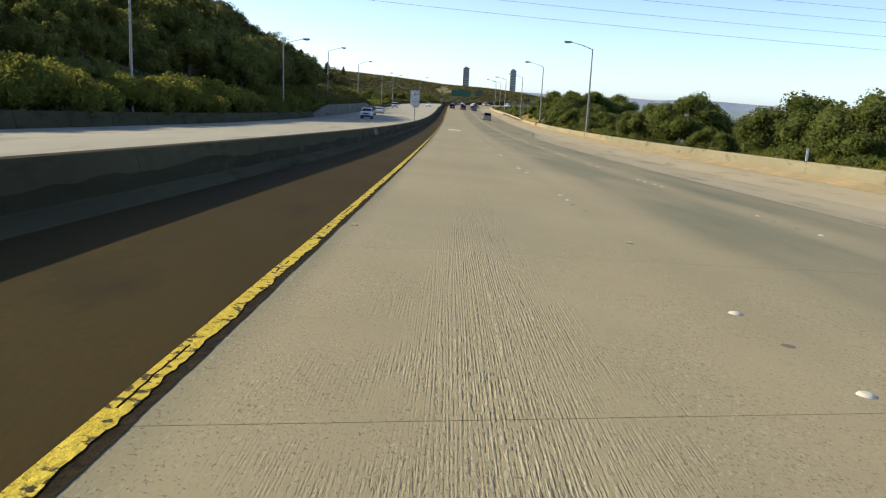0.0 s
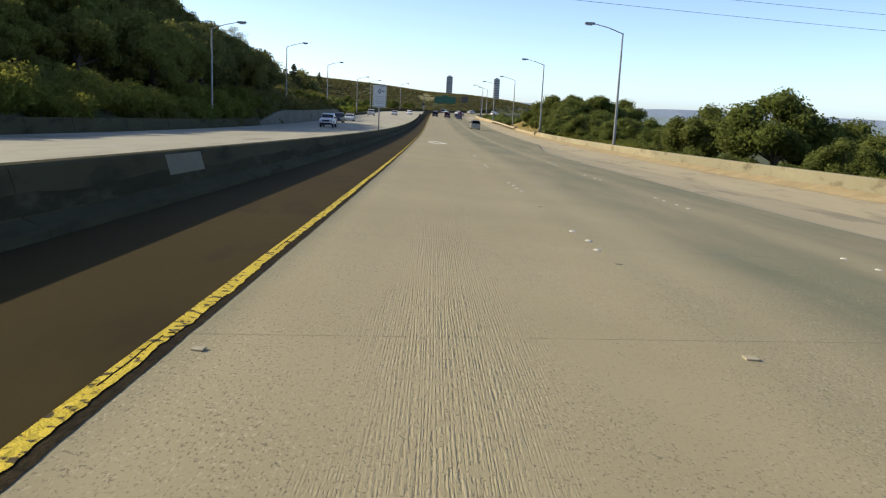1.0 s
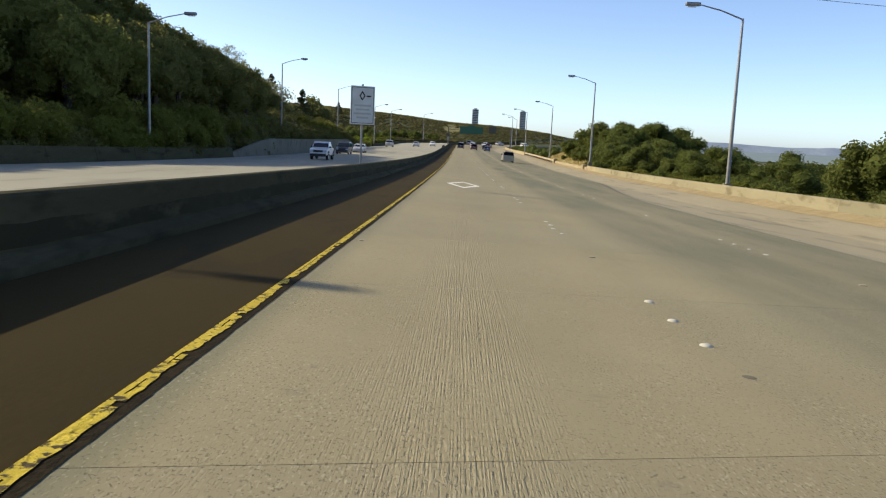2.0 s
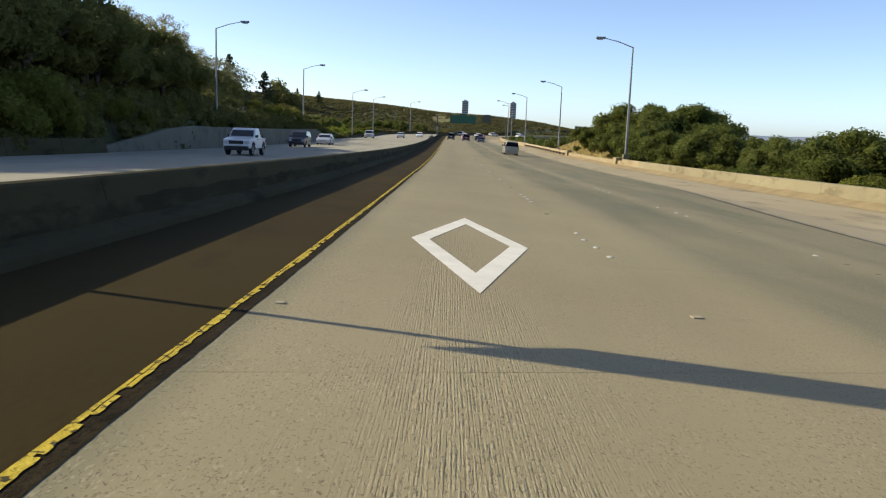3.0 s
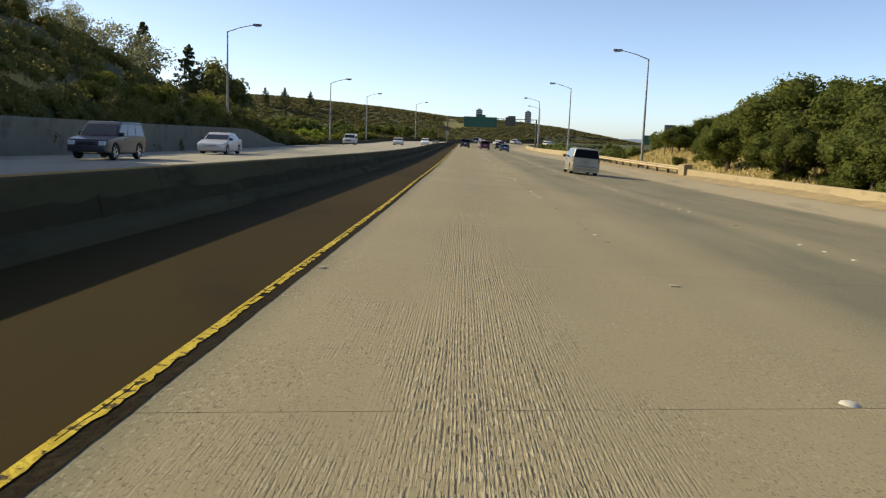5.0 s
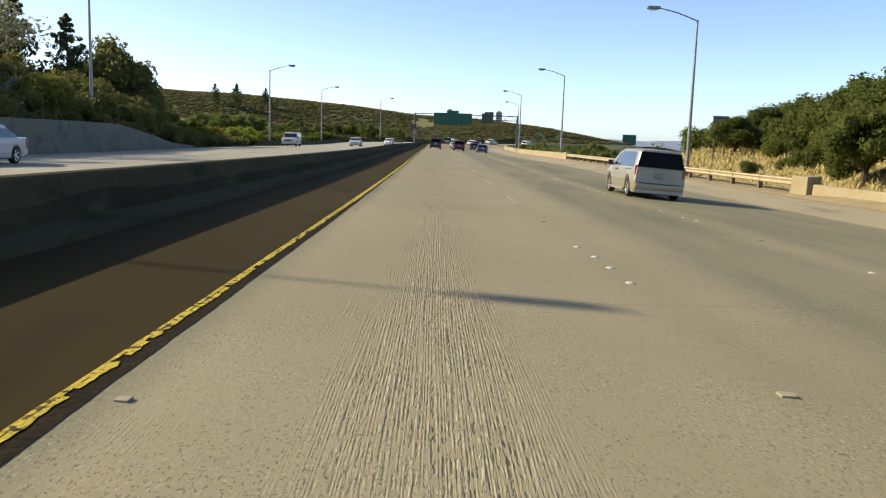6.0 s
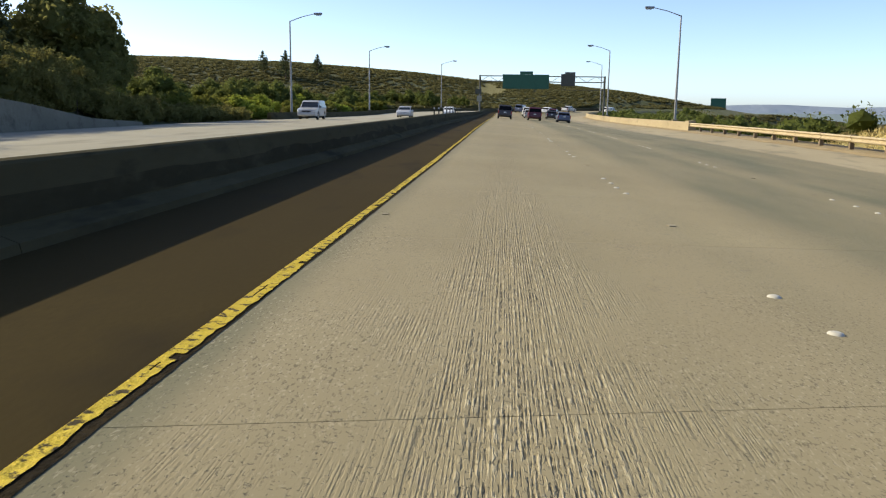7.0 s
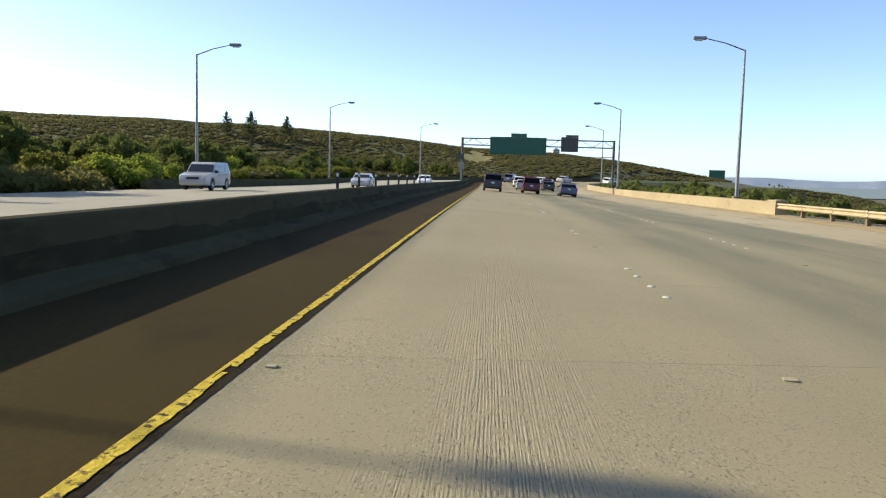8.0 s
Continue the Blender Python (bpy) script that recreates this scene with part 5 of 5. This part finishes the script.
# ---------------------------------------------------------------- trees
def cards(rng, centres, radii, count, size, flat=1.0, shell=0.55):
    """Leaf cards round the clump centres; each a folded quad."""
    idx = rng.integers(0, len(centres), count)
    d = rng.normal(size=(count, 3))
    d /= np.linalg.norm(d, axis=1)[:, None]
    r = radii[idx][:, None] * (shell + (1.12 - shell) * rng.random((count, 1)) ** 0.7)
    p = centres[idx] + d * r * np.array((1, 1, flat))
    n = d + 0.7 * rng.normal(size=(count, 3))
    n /= np.linalg.norm(n, axis=1)[:, None]
    a = np.cross(n, rng.normal(size=(count, 3)))
    a /= np.linalg.norm(a, axis=1)[:, None]
    b = np.cross(n, a)
    s = size * (0.55 + 0.9 * rng.random((count, 1)))
    w = s * (0.5 + 0.4 * rng.random((count, 1)))
    v = np.stack((p - a * s, p + b * w + n * s * 0.25, p + a * s, p - b * w + n * s * 0.25), axis=1).reshape(-1, 3)
    f = np.arange(count * 4).reshape(-1, 4)
    return v, f


def lumps(rng, centres, radii, k, flat=1.0):
    """Rough dark inner masses, so that a crown is not seen through everywhere."""
    phi = (1 + 5 ** 0.5) / 2
    ico = np.array([(-1, phi, 0), (1, phi, 0), (-1, -phi, 0), (1, -phi, 0), (0, -1, phi), (0, 1, phi), (0, -1, -phi), (0, 1, -phi), (phi, 0, -1), (phi, 0, 1), (-phi, 0, -1), (-phi, 0, 1)]) / 1.902
    tri = [(0, 11, 5), (0, 5, 1), (0, 1, 7), (0, 7, 10), (0, 10, 11), (1, 5, 9), (5, 11, 4), (11, 10, 2), (10, 7, 6), (7, 1, 8),
           (3, 9, 4), (3, 4, 2), (3, 2, 6), (3, 6, 8), (3, 8, 9), (4, 9, 5), (2, 4, 11), (6, 2, 10), (8, 6, 7), (9, 8, 1)]
    vs_, fs_ = [], []
    for i, (c, r) in enumerate(zip(centres, radii)):
        v = c + ico * (r * k * (0.8 + 0.4 * rng.random((12, 1)))) * np.array((1, 1, flat))
        vs_.append(v)
        fs_ += [tuple(a + 12 * i for a in t) for t in tri]
    return np.concatenate(vs_), fs_


def crown_mesh(name, rng, centres, radii, count, size, material, flat=1.0, core=0.62):
    v, f = cards(rng, centres, radii, count, size, flat)
    v2, f2 = lumps(rng, centres, radii, core, flat)
    me = bpy.data.meshes.new(name)
    me.from_pydata(np.concatenate((v, v2)).tolist(), [], f.tolist() + [tuple(i + len(v) for i in t) for t in f2])
    me.materials.append(material)
    return me


def broad_tree(seed, h, spread, material, count, size):
    """A leaning trunk with limbs to clumps of leaves, uneven in outline."""
    rng = np.random.default_rng(seed)
    ob = thing("tree", "dense dark green oak tree with a ragged crown", "tree", "trees beside the freeway")
    n = 26
    ang = rng.random(n) * 2 * np.pi
    rad = spread * np.sqrt(rng.random(n)) * 0.95
    zz = h * (0.34 + 0.55 * rng.random(n) * (1 - 0.45 * (rad / spread)))
    centres = np.stack((rad * np.cos(ang), rad * np.sin(ang), zz), axis=1)
    centres[0] = (0.1 * spread, 0, h * 0.84)
    radii = spread * (0.22 + 0.17 * rng.random(n))
    bm = bmesh.new()
    tube(bm, [(0, 0, -0.6), (0.1, 0.05, h * 0.2), (0.05, -0.1, h * 0.45)], [h * 0.045, h * 0.034, h * 0.02], 7)
    part("trunk", bm, M_BARK, ob)
    for c in centres[:5]:
        bm = bmesh.new()
        m = Vector((c[0] * 0.4, c[1] * 0.4, h * 0.2 + (c[2] - h * 0.2) * 0.55))
        tube(bm, [(0.05, 0, h * 0.22), m, Vector(c)], [h * 0.018, h * 0.012, h * 0.005], 5)
        part("limb", bm, M_BARK, ob)
    cr = new("crown", crown_mesh("crown", rng, centres, radii, count, size, material, core=0.74))
    cr.parent = ob
    return ob


def thin_tree(seed, h, material):
    """A slight tree whose airy crown lets the sky through."""
    rng = np.random.default_rng(seed)
    ob = thing("thin_tree", "airy pale-leaved tree on the crest of the cut slope", "tree", "thin trees on the crest")
    n = 22
    ang, rad = rng.random(n) * 6.28, 0.42 * h * np.sqrt(rng.random(n))
    centres = np.stack((rad * np.cos(ang), rad * np.sin(ang), h * (0.45 + 0.5 * rng.random(n) * (1 - rad / h))), axis=1)
    part("trunk", tube(bmesh.new(), [(0, 0, -0.5), (0.08, 0, h * 0.35), (0, 0.1, h * 0.7)], [h * 0.02, h * 0.014, h * 0.006], 6), M_BARK, ob)
    for c in centres[:9]:
        part("limb", tube(bmesh.new(), [(0.06, 0, h * 0.3), (c[0] * 0.5, c[1] * 0.5, h * 0.3 + (c[2] - h * 0.3) * 0.65), Vector(c)], [h * 0.008, h * 0.006, h * 0.003], 5), M_BARK, ob)
    v, f = cards(rng, centres, 0.14 * h * (0.7 + 0.6 * rng.random(n)), 1900, 0.085, 0.7, 0.2)
    cr = data_object("crown", v.tolist(), f.tolist(), material, ob)
    return ob


def fir_tree(seed, h, material):
    """A slim conifer: drooping whorls on a straight trunk."""
    rng = np.random.default_rng(seed)
    ob = thing("fir_tree", "slim dark conifer with sparse drooping whorls", "tree", "conifers on the hillside")
    part("trunk", tube(bmesh.new(), [(0, 0, -0.5), (0, 0, h * 0.5), (0, 0, h)], [h * 0.022, h * 0.014, 0.02], 6), M_BARK, ob)
    cs, rs = [], []
    for i in range(19):
        t = i / 18
        reach = h * 0.30 * (1 - t) ** 0.8 * rng.uniform(0.55, 1.2) + 0.10
        for k in range(6 if t < 0.75 else 4):
            a = rng.random() * 6.28
            for f in (0.3, 0.65, 1.0):
                cs.append((reach * f * math.cos(a), reach * f * math.sin(a), h * (0.20 + 0.79 * t) + reach * 0.22 * f + rng.uniform(-0.08, 0.08)))
                rs.append(0.10 * reach + 0.07)
    cr = new("crown", crown_mesh("crown", rng, np.array(cs), np.array(rs), 5200, 0.10, material, 0.8, 0.15))
    cr.parent = ob
    return ob


def shrub(seed, h, spread, material):
    rng = np.random.default_rng(seed)
    ob = thing("shrub", "rounded olive-green roadside shrub with sunlit top", "shrub", "shrubs below the slope")
    n = 9
    ang = rng.random(n) * 6.28
    rad = spread * np.sqrt(rng.random(n)) * 0.8
    centres = np.stack((rad * np.cos(ang), rad * np.sin(ang), h * (0.3 + 0.4 * rng.random(n))), axis=1)
    radii = h * (0.25 + 0.12 * rng.random(n))
    part("stem", tube(bmesh.new(), [(0, 0, -0.4), (0.05, 0, h * 0.5)], [0.08, 0.04], 6), M_BARK, ob)
    cr = new("crown", crown_mesh("crown", rng, centres, radii, 3200, 0.105, material, 1.0, 0.72))
    cr.parent = ob
    return ob


def plant(kinds, places, seed, settle=0.25, broad=1.0):
    """Copies of a few kinds at the places (x, y, scale); the first of each kind is used itself."""
    pick = random.Random(seed)
    fresh = list(kinds)
    for i, (x, y, s) in enumerate(places):
        k = kinds[i % len(kinds)]
        m = Matrix.Translation((x, y, land(x, y) - settle)) @ Matrix.Rotation(pick.uniform(0, 6.28), 4, "Z") @ Matrix.Diagonal((broad * s * pick.uniform(0.85, 1.18), broad * s * pick.uniform(0.85, 1.18), s, 1))
        if k in fresh:
            fresh.remove(k)
            k.matrix_world = m
        else:
            c = copy_thing(k, m)
            c.matrix_world = m


pick = random.Random(11)
LEFT = [broad_tree(s, 6.4, 2.9, M_LEAF, 6500, 0.125) for s in (1, 2, 3, 4)]
OAKS = [broad_tree(s, 6.4, 2.9, M_OAK, 6500, 0.125) for s in (7, 8, 9)]
places = []
for row, (x0, ya, yb, step) in enumerate(((-29.5, 134, 196, 6.2), (-35, 4, 206, 6.4), (-41, 0, 208, 6.6), (-48, 0, 206, 7.2), (-56, 10, 204, 8.0))):
    y = ya
    while y < yb:
        tall = (0.55, 0.75, 1.0, 1.1, 1.15)[row]
        tall *= 0.95 + 0.35 * smooth(70, 150, y) * (1 - smooth(182, 212, y))
        tall *= 1 + 0.32 * smooth(100, 114, y) * (1 - smooth(150, 166, y))
        tall *= 1 - cut(y) * (0.62 * smooth(142, 176, y) + 0.16 * smooth(176, 196, y))
        x, yt, tall = x0 + pick.uniform(-2, 2), y + pick.uniform(-2, 2), tall * pick.uniform(0.8, 1.2)
        # the evening shade of the wood ends on the opposite lanes
        reach = (0.558 * (-x - 4.5) + grade(yt) - land(x, yt)) / 7.0
        places.append((x, yt, min(tall, reach) if yt > 116 else tall))
        y += step
# the clump past the end of the cut, and the ones by the conifers
for x, y, top in ((-36.0, 249.6, 7.4), (-37.2, 252, 5.8), (-39.0, 250.5, 4.6), (-34.5, 250.3, 5.0), (-33.4, 249.0, 3.1), (-31.6, 247, 1.4), (-29.8, 244.2, 0.0), (-35, 245, 1.6), (-31, 243, 0.4), (-41, 257, 4.6),
                  (-40, 232, 4.0), (-46, 236, 6.0), (-51, 230, 9.0), (-46, 258, 5.0), (-36, 228, 2.6), (-43, 243, 4.8), (-38, 245, 2.2), (-33, 238, 0.6)):
    places.append((x, y, max(0.3, (top - land(x, y)) / 6.7)))
# the dark wood that ends where the wall begins
for i in range(26):
    y = 112 + 2.25 * i
    x = -29.5 + pick.uniform(-2.2, 2.0)
    places.append((x, y, (0.558 * (-x - 5.5) * pick.uniform(0.82, 1.0) + grade(y) - land(x, y)) / 7.0))
plant(LEFT, [p for p in places if p[1] < 122], 21)
plant(OAKS, [p for p in places if p[1] >= 122], 30)
THIN = [thin_tree(s, 6.0, M_PALE) for s in (71, 72, 73)]
places = []
for i in range(18):
    y = 194 + 2.6 * i
    x = -46 + pick.uniform(-3, 2.5)
    places.append((x, y, max(0.5, (14.6 - 0.105 * (y - 196) - land(x, y)) * pick.uniform(0.85, 1.1) / 6.0)))
plant(THIN, places, 31)
FIRS = [fir_tree(s, 7.0, M_FIR) for s in (31, 32)]
plant(FIRS, [(x, y, (top - land(x, y)) / 6.9) for x, y, top in ((-45.3, 247.2, 11.2), (-36.3, 239.9, 7.7), (-48.5, 251, 8.2))]
      + [(-66, 432, 1.25), (-58, 440, 1.0), (-74, 436, 1.0)], 22)
SHRUBS = [shrub(s, 2.6, 1.7, M_SHRUB) for s in (41, 42, 43)]
places = []
for i in range(62):
    y = 6 + i * 2.45
    if y < 136 or pick.random() < 0.6:
        places.append((-24.0 + pick.uniform(-1.3, 0.5), y, (1.0 if y < 130 else 0.6) * pick.uniform(0.75, 1.2)))
for i in range(44):
    places.append((-25.8 + pick.uniform(-2.5, 0.5), 190 + i * 4.4, pick.uniform(0.4, 0.95)))
plant(SHRUBS, places, 23)


def undergrowth(seed, spots, label, material):
    """Low bushes that run into one another, as one object."""
    rng = np.random.default_rng(seed)
    cs, rs = [], []
    for x, y, s in spots:
        for _ in range(4):
            r = s * rng.uniform(0.55, 0.95)
            a, b = x + rng.normal(0, 0.8 * s), y + rng.normal(0, 0.8 * s)
            cs.append((a, b, land(a, b) + r * rng.uniform(0.3, 1.1)))
            rs.append(r)
    me = crown_mesh("undergrowth", rng, np.array(cs), np.array(rs), 430 * len(spots), 0.11, material, 0.9, 0.72)
    return tagged(new("undergrowth", me), label, "undergrowth", kind="stuff")


spots = [(pick.uniform(-46, -27), pick.uniform(200, 300), pick.uniform(0.7, 1.2)) for _ in range(40)]
spots += [(-25.5 - 26 * pick.random() ** 1.2, pick.uniform(128, 236), pick.uniform(0.7, 1.4)) for _ in range(190)]
spots += [(-24.2 - 13 * pick.random() ** 1.1, pick.uniform(98, 186), pick.uniform(0.7, 1.25)) for _ in range(130)]
spots += [(-23.2 - 2.6 * pick.random(), pick.uniform(140, 238), pick.uniform(0.4, 0.75)) for _ in range(150)]
spots += [(-23.3 - 4 * pick.random(), pick.uniform(92, 150), pick.uniform(0.55, 1.0)) for _ in range(90)]
spots += [(-23.5 - 6 * pick.random(), pick.uniform(206, 268), pick.uniform(0.45, 0.85)) for _ in range(80)]
undergrowth(93, [(-25.6 - 9 * pick.random(), pick.uniform(10, 104), pick.uniform(0.7, 1.2)) for _ in range(130)], "dense olive brush under the trees of the wooded slope", M_LEAF)
undergrowth(91, spots, "dark olive brush covering the cut slope", M_BRUSH)
FOOT = [broad_tree(s, 6.0, 2.9, M_LEAF_R, 3600, 0.16) for s in (5, 6)]
places = []
for i in range(58):
    y = 266 + i * 2.4
    places.append((-28.5 + bend(y) - pick.uniform(0, 16), y, pick.uniform(0.42, 0.85)))
plant(FOOT, places, 26, 0.5)
DARK = [shrub(s, 2.7, 1.9, M_BRUSH) for s in (45, 46, 47)]
places = [(-23.9 - pick.uniform(0, 1.2) - 2.3 * k, 224 + 1.9 * i + 0.7 * k, (0.62 + 0.16 * k) * (1.1 - 0.036 * i) * pick.uniform(0.85, 1.2)) for k in range(3) for i in range(17)]
plant(DARK, places, 28)
LIME = [shrub(s, 2.6, 1.9, M_LIME) for s in (44,)]
plant(LIME, [(-24.6, 264.5, 0.75), (-25.6, 267.5, 0.95), (-25.2, 271, 0.7), (-27.0, 265, 0.9), (-30.5, 278, 1.0), (-31, 300, 1.2), (-27, 318, 0.8)], 27)

RIGHT = [broad_tree(s, 6.6, 3.0, M_LEAF_R, 10000, 0.10) for s in (51, 52, 53)]
places = []
for x, y, top in ((23, 46, 2.0), (26, 52, 2.8), (24, 58, 2.6), (28, 64, 2.4), (22, 70, -0.4), (27, 76, -0.2), (24, 84, 2.3), (26, 89, 2.6), (22, 94, 1.3), (25, 102, -0.4), (23, 110, -1.0),
                  (26, 118, -0.4), (23, 126, -0.2), (26, 133, -0.6), (24, 140, -0.6), (27, 147, -0.4), (23, 152, 0.2), (26, 158, 0.6), (22, 163, -0.2), (25, 169, -0.6), (22, 175, -0.2),
                  (24, 180, 0.9), (26, 185, 1.8), (24, 190, 2.1), (28, 194, 2.4), (25, 198, 1.9), (29, 202, 1.6), (32, 188, 2.4), (34, 198, 2.4), (36, 208, 1.9), (33, 214, 1.3), (38, 220, 1.0),
                  (31, 222, 0.2), (26, 206, 1.0), (27, 212, 0.3), (26.5, 217, -0.4), (28.5, 223.5, 0.5), (27, 209, 1.4), (26.4, 223.8, -0.1), (22.6, 219, -1.0), (32, 228, 1.3), (42, 214, 2.2), (44, 226, 1.4), (30, 60, 1.5), (32, 90, 0.6), (31, 124, -1.2), (32, 150, 0.0), (31, 172, 0.4), (20.5, 196, -1.2), (21, 186, -1.0), (35, 231, -0.6), (24, 38, 1.4), (25, 30, 1.8)):
    g = land(x, y)
    places.append((x, y, max(0.35, (top - 0.55 * smooth(110, 150, y) * (1 - smooth(176, 186, y)) + 0.6 * smooth(178, 190, y) - g) / 6.4)))
plant(RIGHT, places, 24, broad=1.22)
INFILL = [shrub(s, 2.8, 2.1, M_LEAF_R) for s in (63, 64, 65)]
places = []
for i in range(70):
    y = 36 + i * 2.55
    places.append((pick.uniform(20.0, 24.5), y, pick.uniform(0.4, 0.75) if y < 176 else pick.uniform(0.3, 0.6)))
for i in range(44):
    places.append((pick.uniform(24.5, 35.0), 178 + 1.28 * i, pick.uniform(0.7, 1.15)))
plant(INFILL, places, 29)
RSHRUB = [shrub(s, 2.4, 1.8, M_SHRUB) for s in (61, 62)]
places = []
for i in range(46):
    y = 30 + i * 3.5
    places.append((pick.uniform(18.8, 21.5), y, pick.uniform(0.35, 0.7) if y < 165 else pick.uniform(0.15, 0.35)))
plant(RSHRUB, places, 25)
spots = []
for i in range(60):
    y = 232 + i * 3.2
    spots.append((pick.uniform(19, 42) + bend(min(y, 470)), y, pick.uniform(0.7, 1.5)))
for i in range(150):
    y = 262 + i * 1.05
    spots.append((19 + 34 * pick.random() ** 1.3 + bend(y), y, pick.uniform(0.9, 1.7)))
undergrowth(92, spots, "green bushes below the far end of the parapet", M_LEAF_R)


def scrub():
    """Chaparral on the far ridge: many small clumps, one sheet of growth."""
    rng = np.random.default_rng(71)
    cs, rs = [], []
    for _ in range(19000):
        x = rng.uniform(-215, 110)
        y = rng.uniform(408, 505)
        if -32 < x - bend(min(y, 470)) < 24 and land(x, y) < grade(y) + 0.6 or ((x + 4) / 5) ** 2 + ((y - 450) / 13) ** 2 + 1.6 * noise.noise((x * 0.45, y * 0.22, 0.0)) < 0.8:
            continue
        r = rng.uniform(0.6, 1.15)
        cs.append((x, y, land(x, y) + r * 0.12))
        rs.append(r)
    for _ in range(2600):
        y = rng.uniform(268, 410)
        x = -27 - rng.random() ** 1.4 * 130 + bend(y)
        r = rng.uniform(0.6, 1.7)
        cs.append((x, y, land(x, y) + r * 0.4))
        rs.append(r)
    me = crown_mesh("scrub", rng, np.array(cs), np.array(rs), 230000, 0.21, M_SCRUB, 0.33, 0.86)
    ob = new("scrub", me)
    return tagged(ob, "dense grey-green scrub covering the far ridge", "scrub", kind="stuff")


scrub()


M_STRAW = surface("straw", (0.38, 0.30, 0.12), (0.56, 0.45, 0.20), 0.9, 0.5, 5, 0)


def dry_grass(seed, tufts, low, high, blade, label):
    """Tufts of straw-coloured grass, three leaning blades each."""
    rng = np.random.default_rng(seed)
    vs_, fs_ = [], []
    for a, b in tufts(rng):
        z = land(a, b)
        h = rng.uniform(low, high)
        for _ in range(3):
            t = rng.uniform(0, 6.28)
            dx, dy = blade * math.cos(t), blade * math.sin(t)
            lx, ly = rng.normal(0, 0.45 * h), rng.normal(0, 0.45 * h)
            i = len(vs_)
            vs_ += [(a - dx, b - dy, z - 0.1), (a + dx, b + dy, z - 0.1), (a + lx, b + ly, z + h)]
            fs_.append((i, i + 1, i + 2))
    return tagged(data_object("dry_grass", vs_, fs_, M_STRAW), label, "grass", kind="stuff")


def right_bank(rng):
    y = rng.uniform(60, 250, 17000)
    x = 17.3 + rng.random(17000) ** 1.6 * 9
    keep = (y > 178) | (rng.random(17000) < 0.25)
    return zip(x[keep], y[keep])


def left_slope(rng):
    y = np.concatenate((rng.normal(168, 9, 9000), rng.normal(240, 10, 4000)))
    x = np.concatenate((-26.2 - 5.5 * rng.random(9000), -27 - 10 * rng.random(4000)))
    return zip(x, y)


dry_grass(81, right_bank, 0.12, 0.40, 0.05, "straw-coloured dry grass on the roadside bank")
dry_grass(82, left_slope, 0.25, 0.6, 0.035, "tall dry grass on the steep cut slope")

# ---------------------------------------------------------------- concrete lane slabs
SLAB = 4.7236
SKEW = 0.33
lanes = ((X_YELLOW, X_LINE - 0.0006), (X_LINE + 0.0006, X_LINE2 - 0.0006), (X_LINE2 + 0.0006, None))


def slab_piece(u0, u1, y0, y1, parent):
    """One slab between two skewed joints, 3 cm thick."""
    top = []
    for f in (0.0, 0.5, 1.0):
        yc = y0 + (y1 - y0) * f
        for g in (0.0, 0.5, 1.0):
            ue = u1(yc) if callable(u1) else u1
            u = u0 + (ue - u0) * g
            top.append(at(u, yc + SKEW * u, 0.0))
    ring = (0, 1, 2, 5, 8, 7, 6, 3)
    vs_ = top + [top[i] - Vector((0, 0, 0.03)) for i in ring]
    fs_ = [(0, 1, 4, 3), (1, 2, 5, 4), (3, 4, 7, 6), (4, 5, 8, 7)]
    for k in range(8):
        q = (k + 1) % 8
        fs_.append((ring[q], ring[k], 9 + k, 9 + q))
    return data_object("slab", vs_, fs_, M_LANE, parent)


for li, (u0, u1) in enumerate(lanes):
    y = 17.62 - 10 * SLAB
    while y < 408:
        slab_piece(u0, edge if u1 is None else u1, y, y + SLAB - 0.006, road)
        y += SLAB
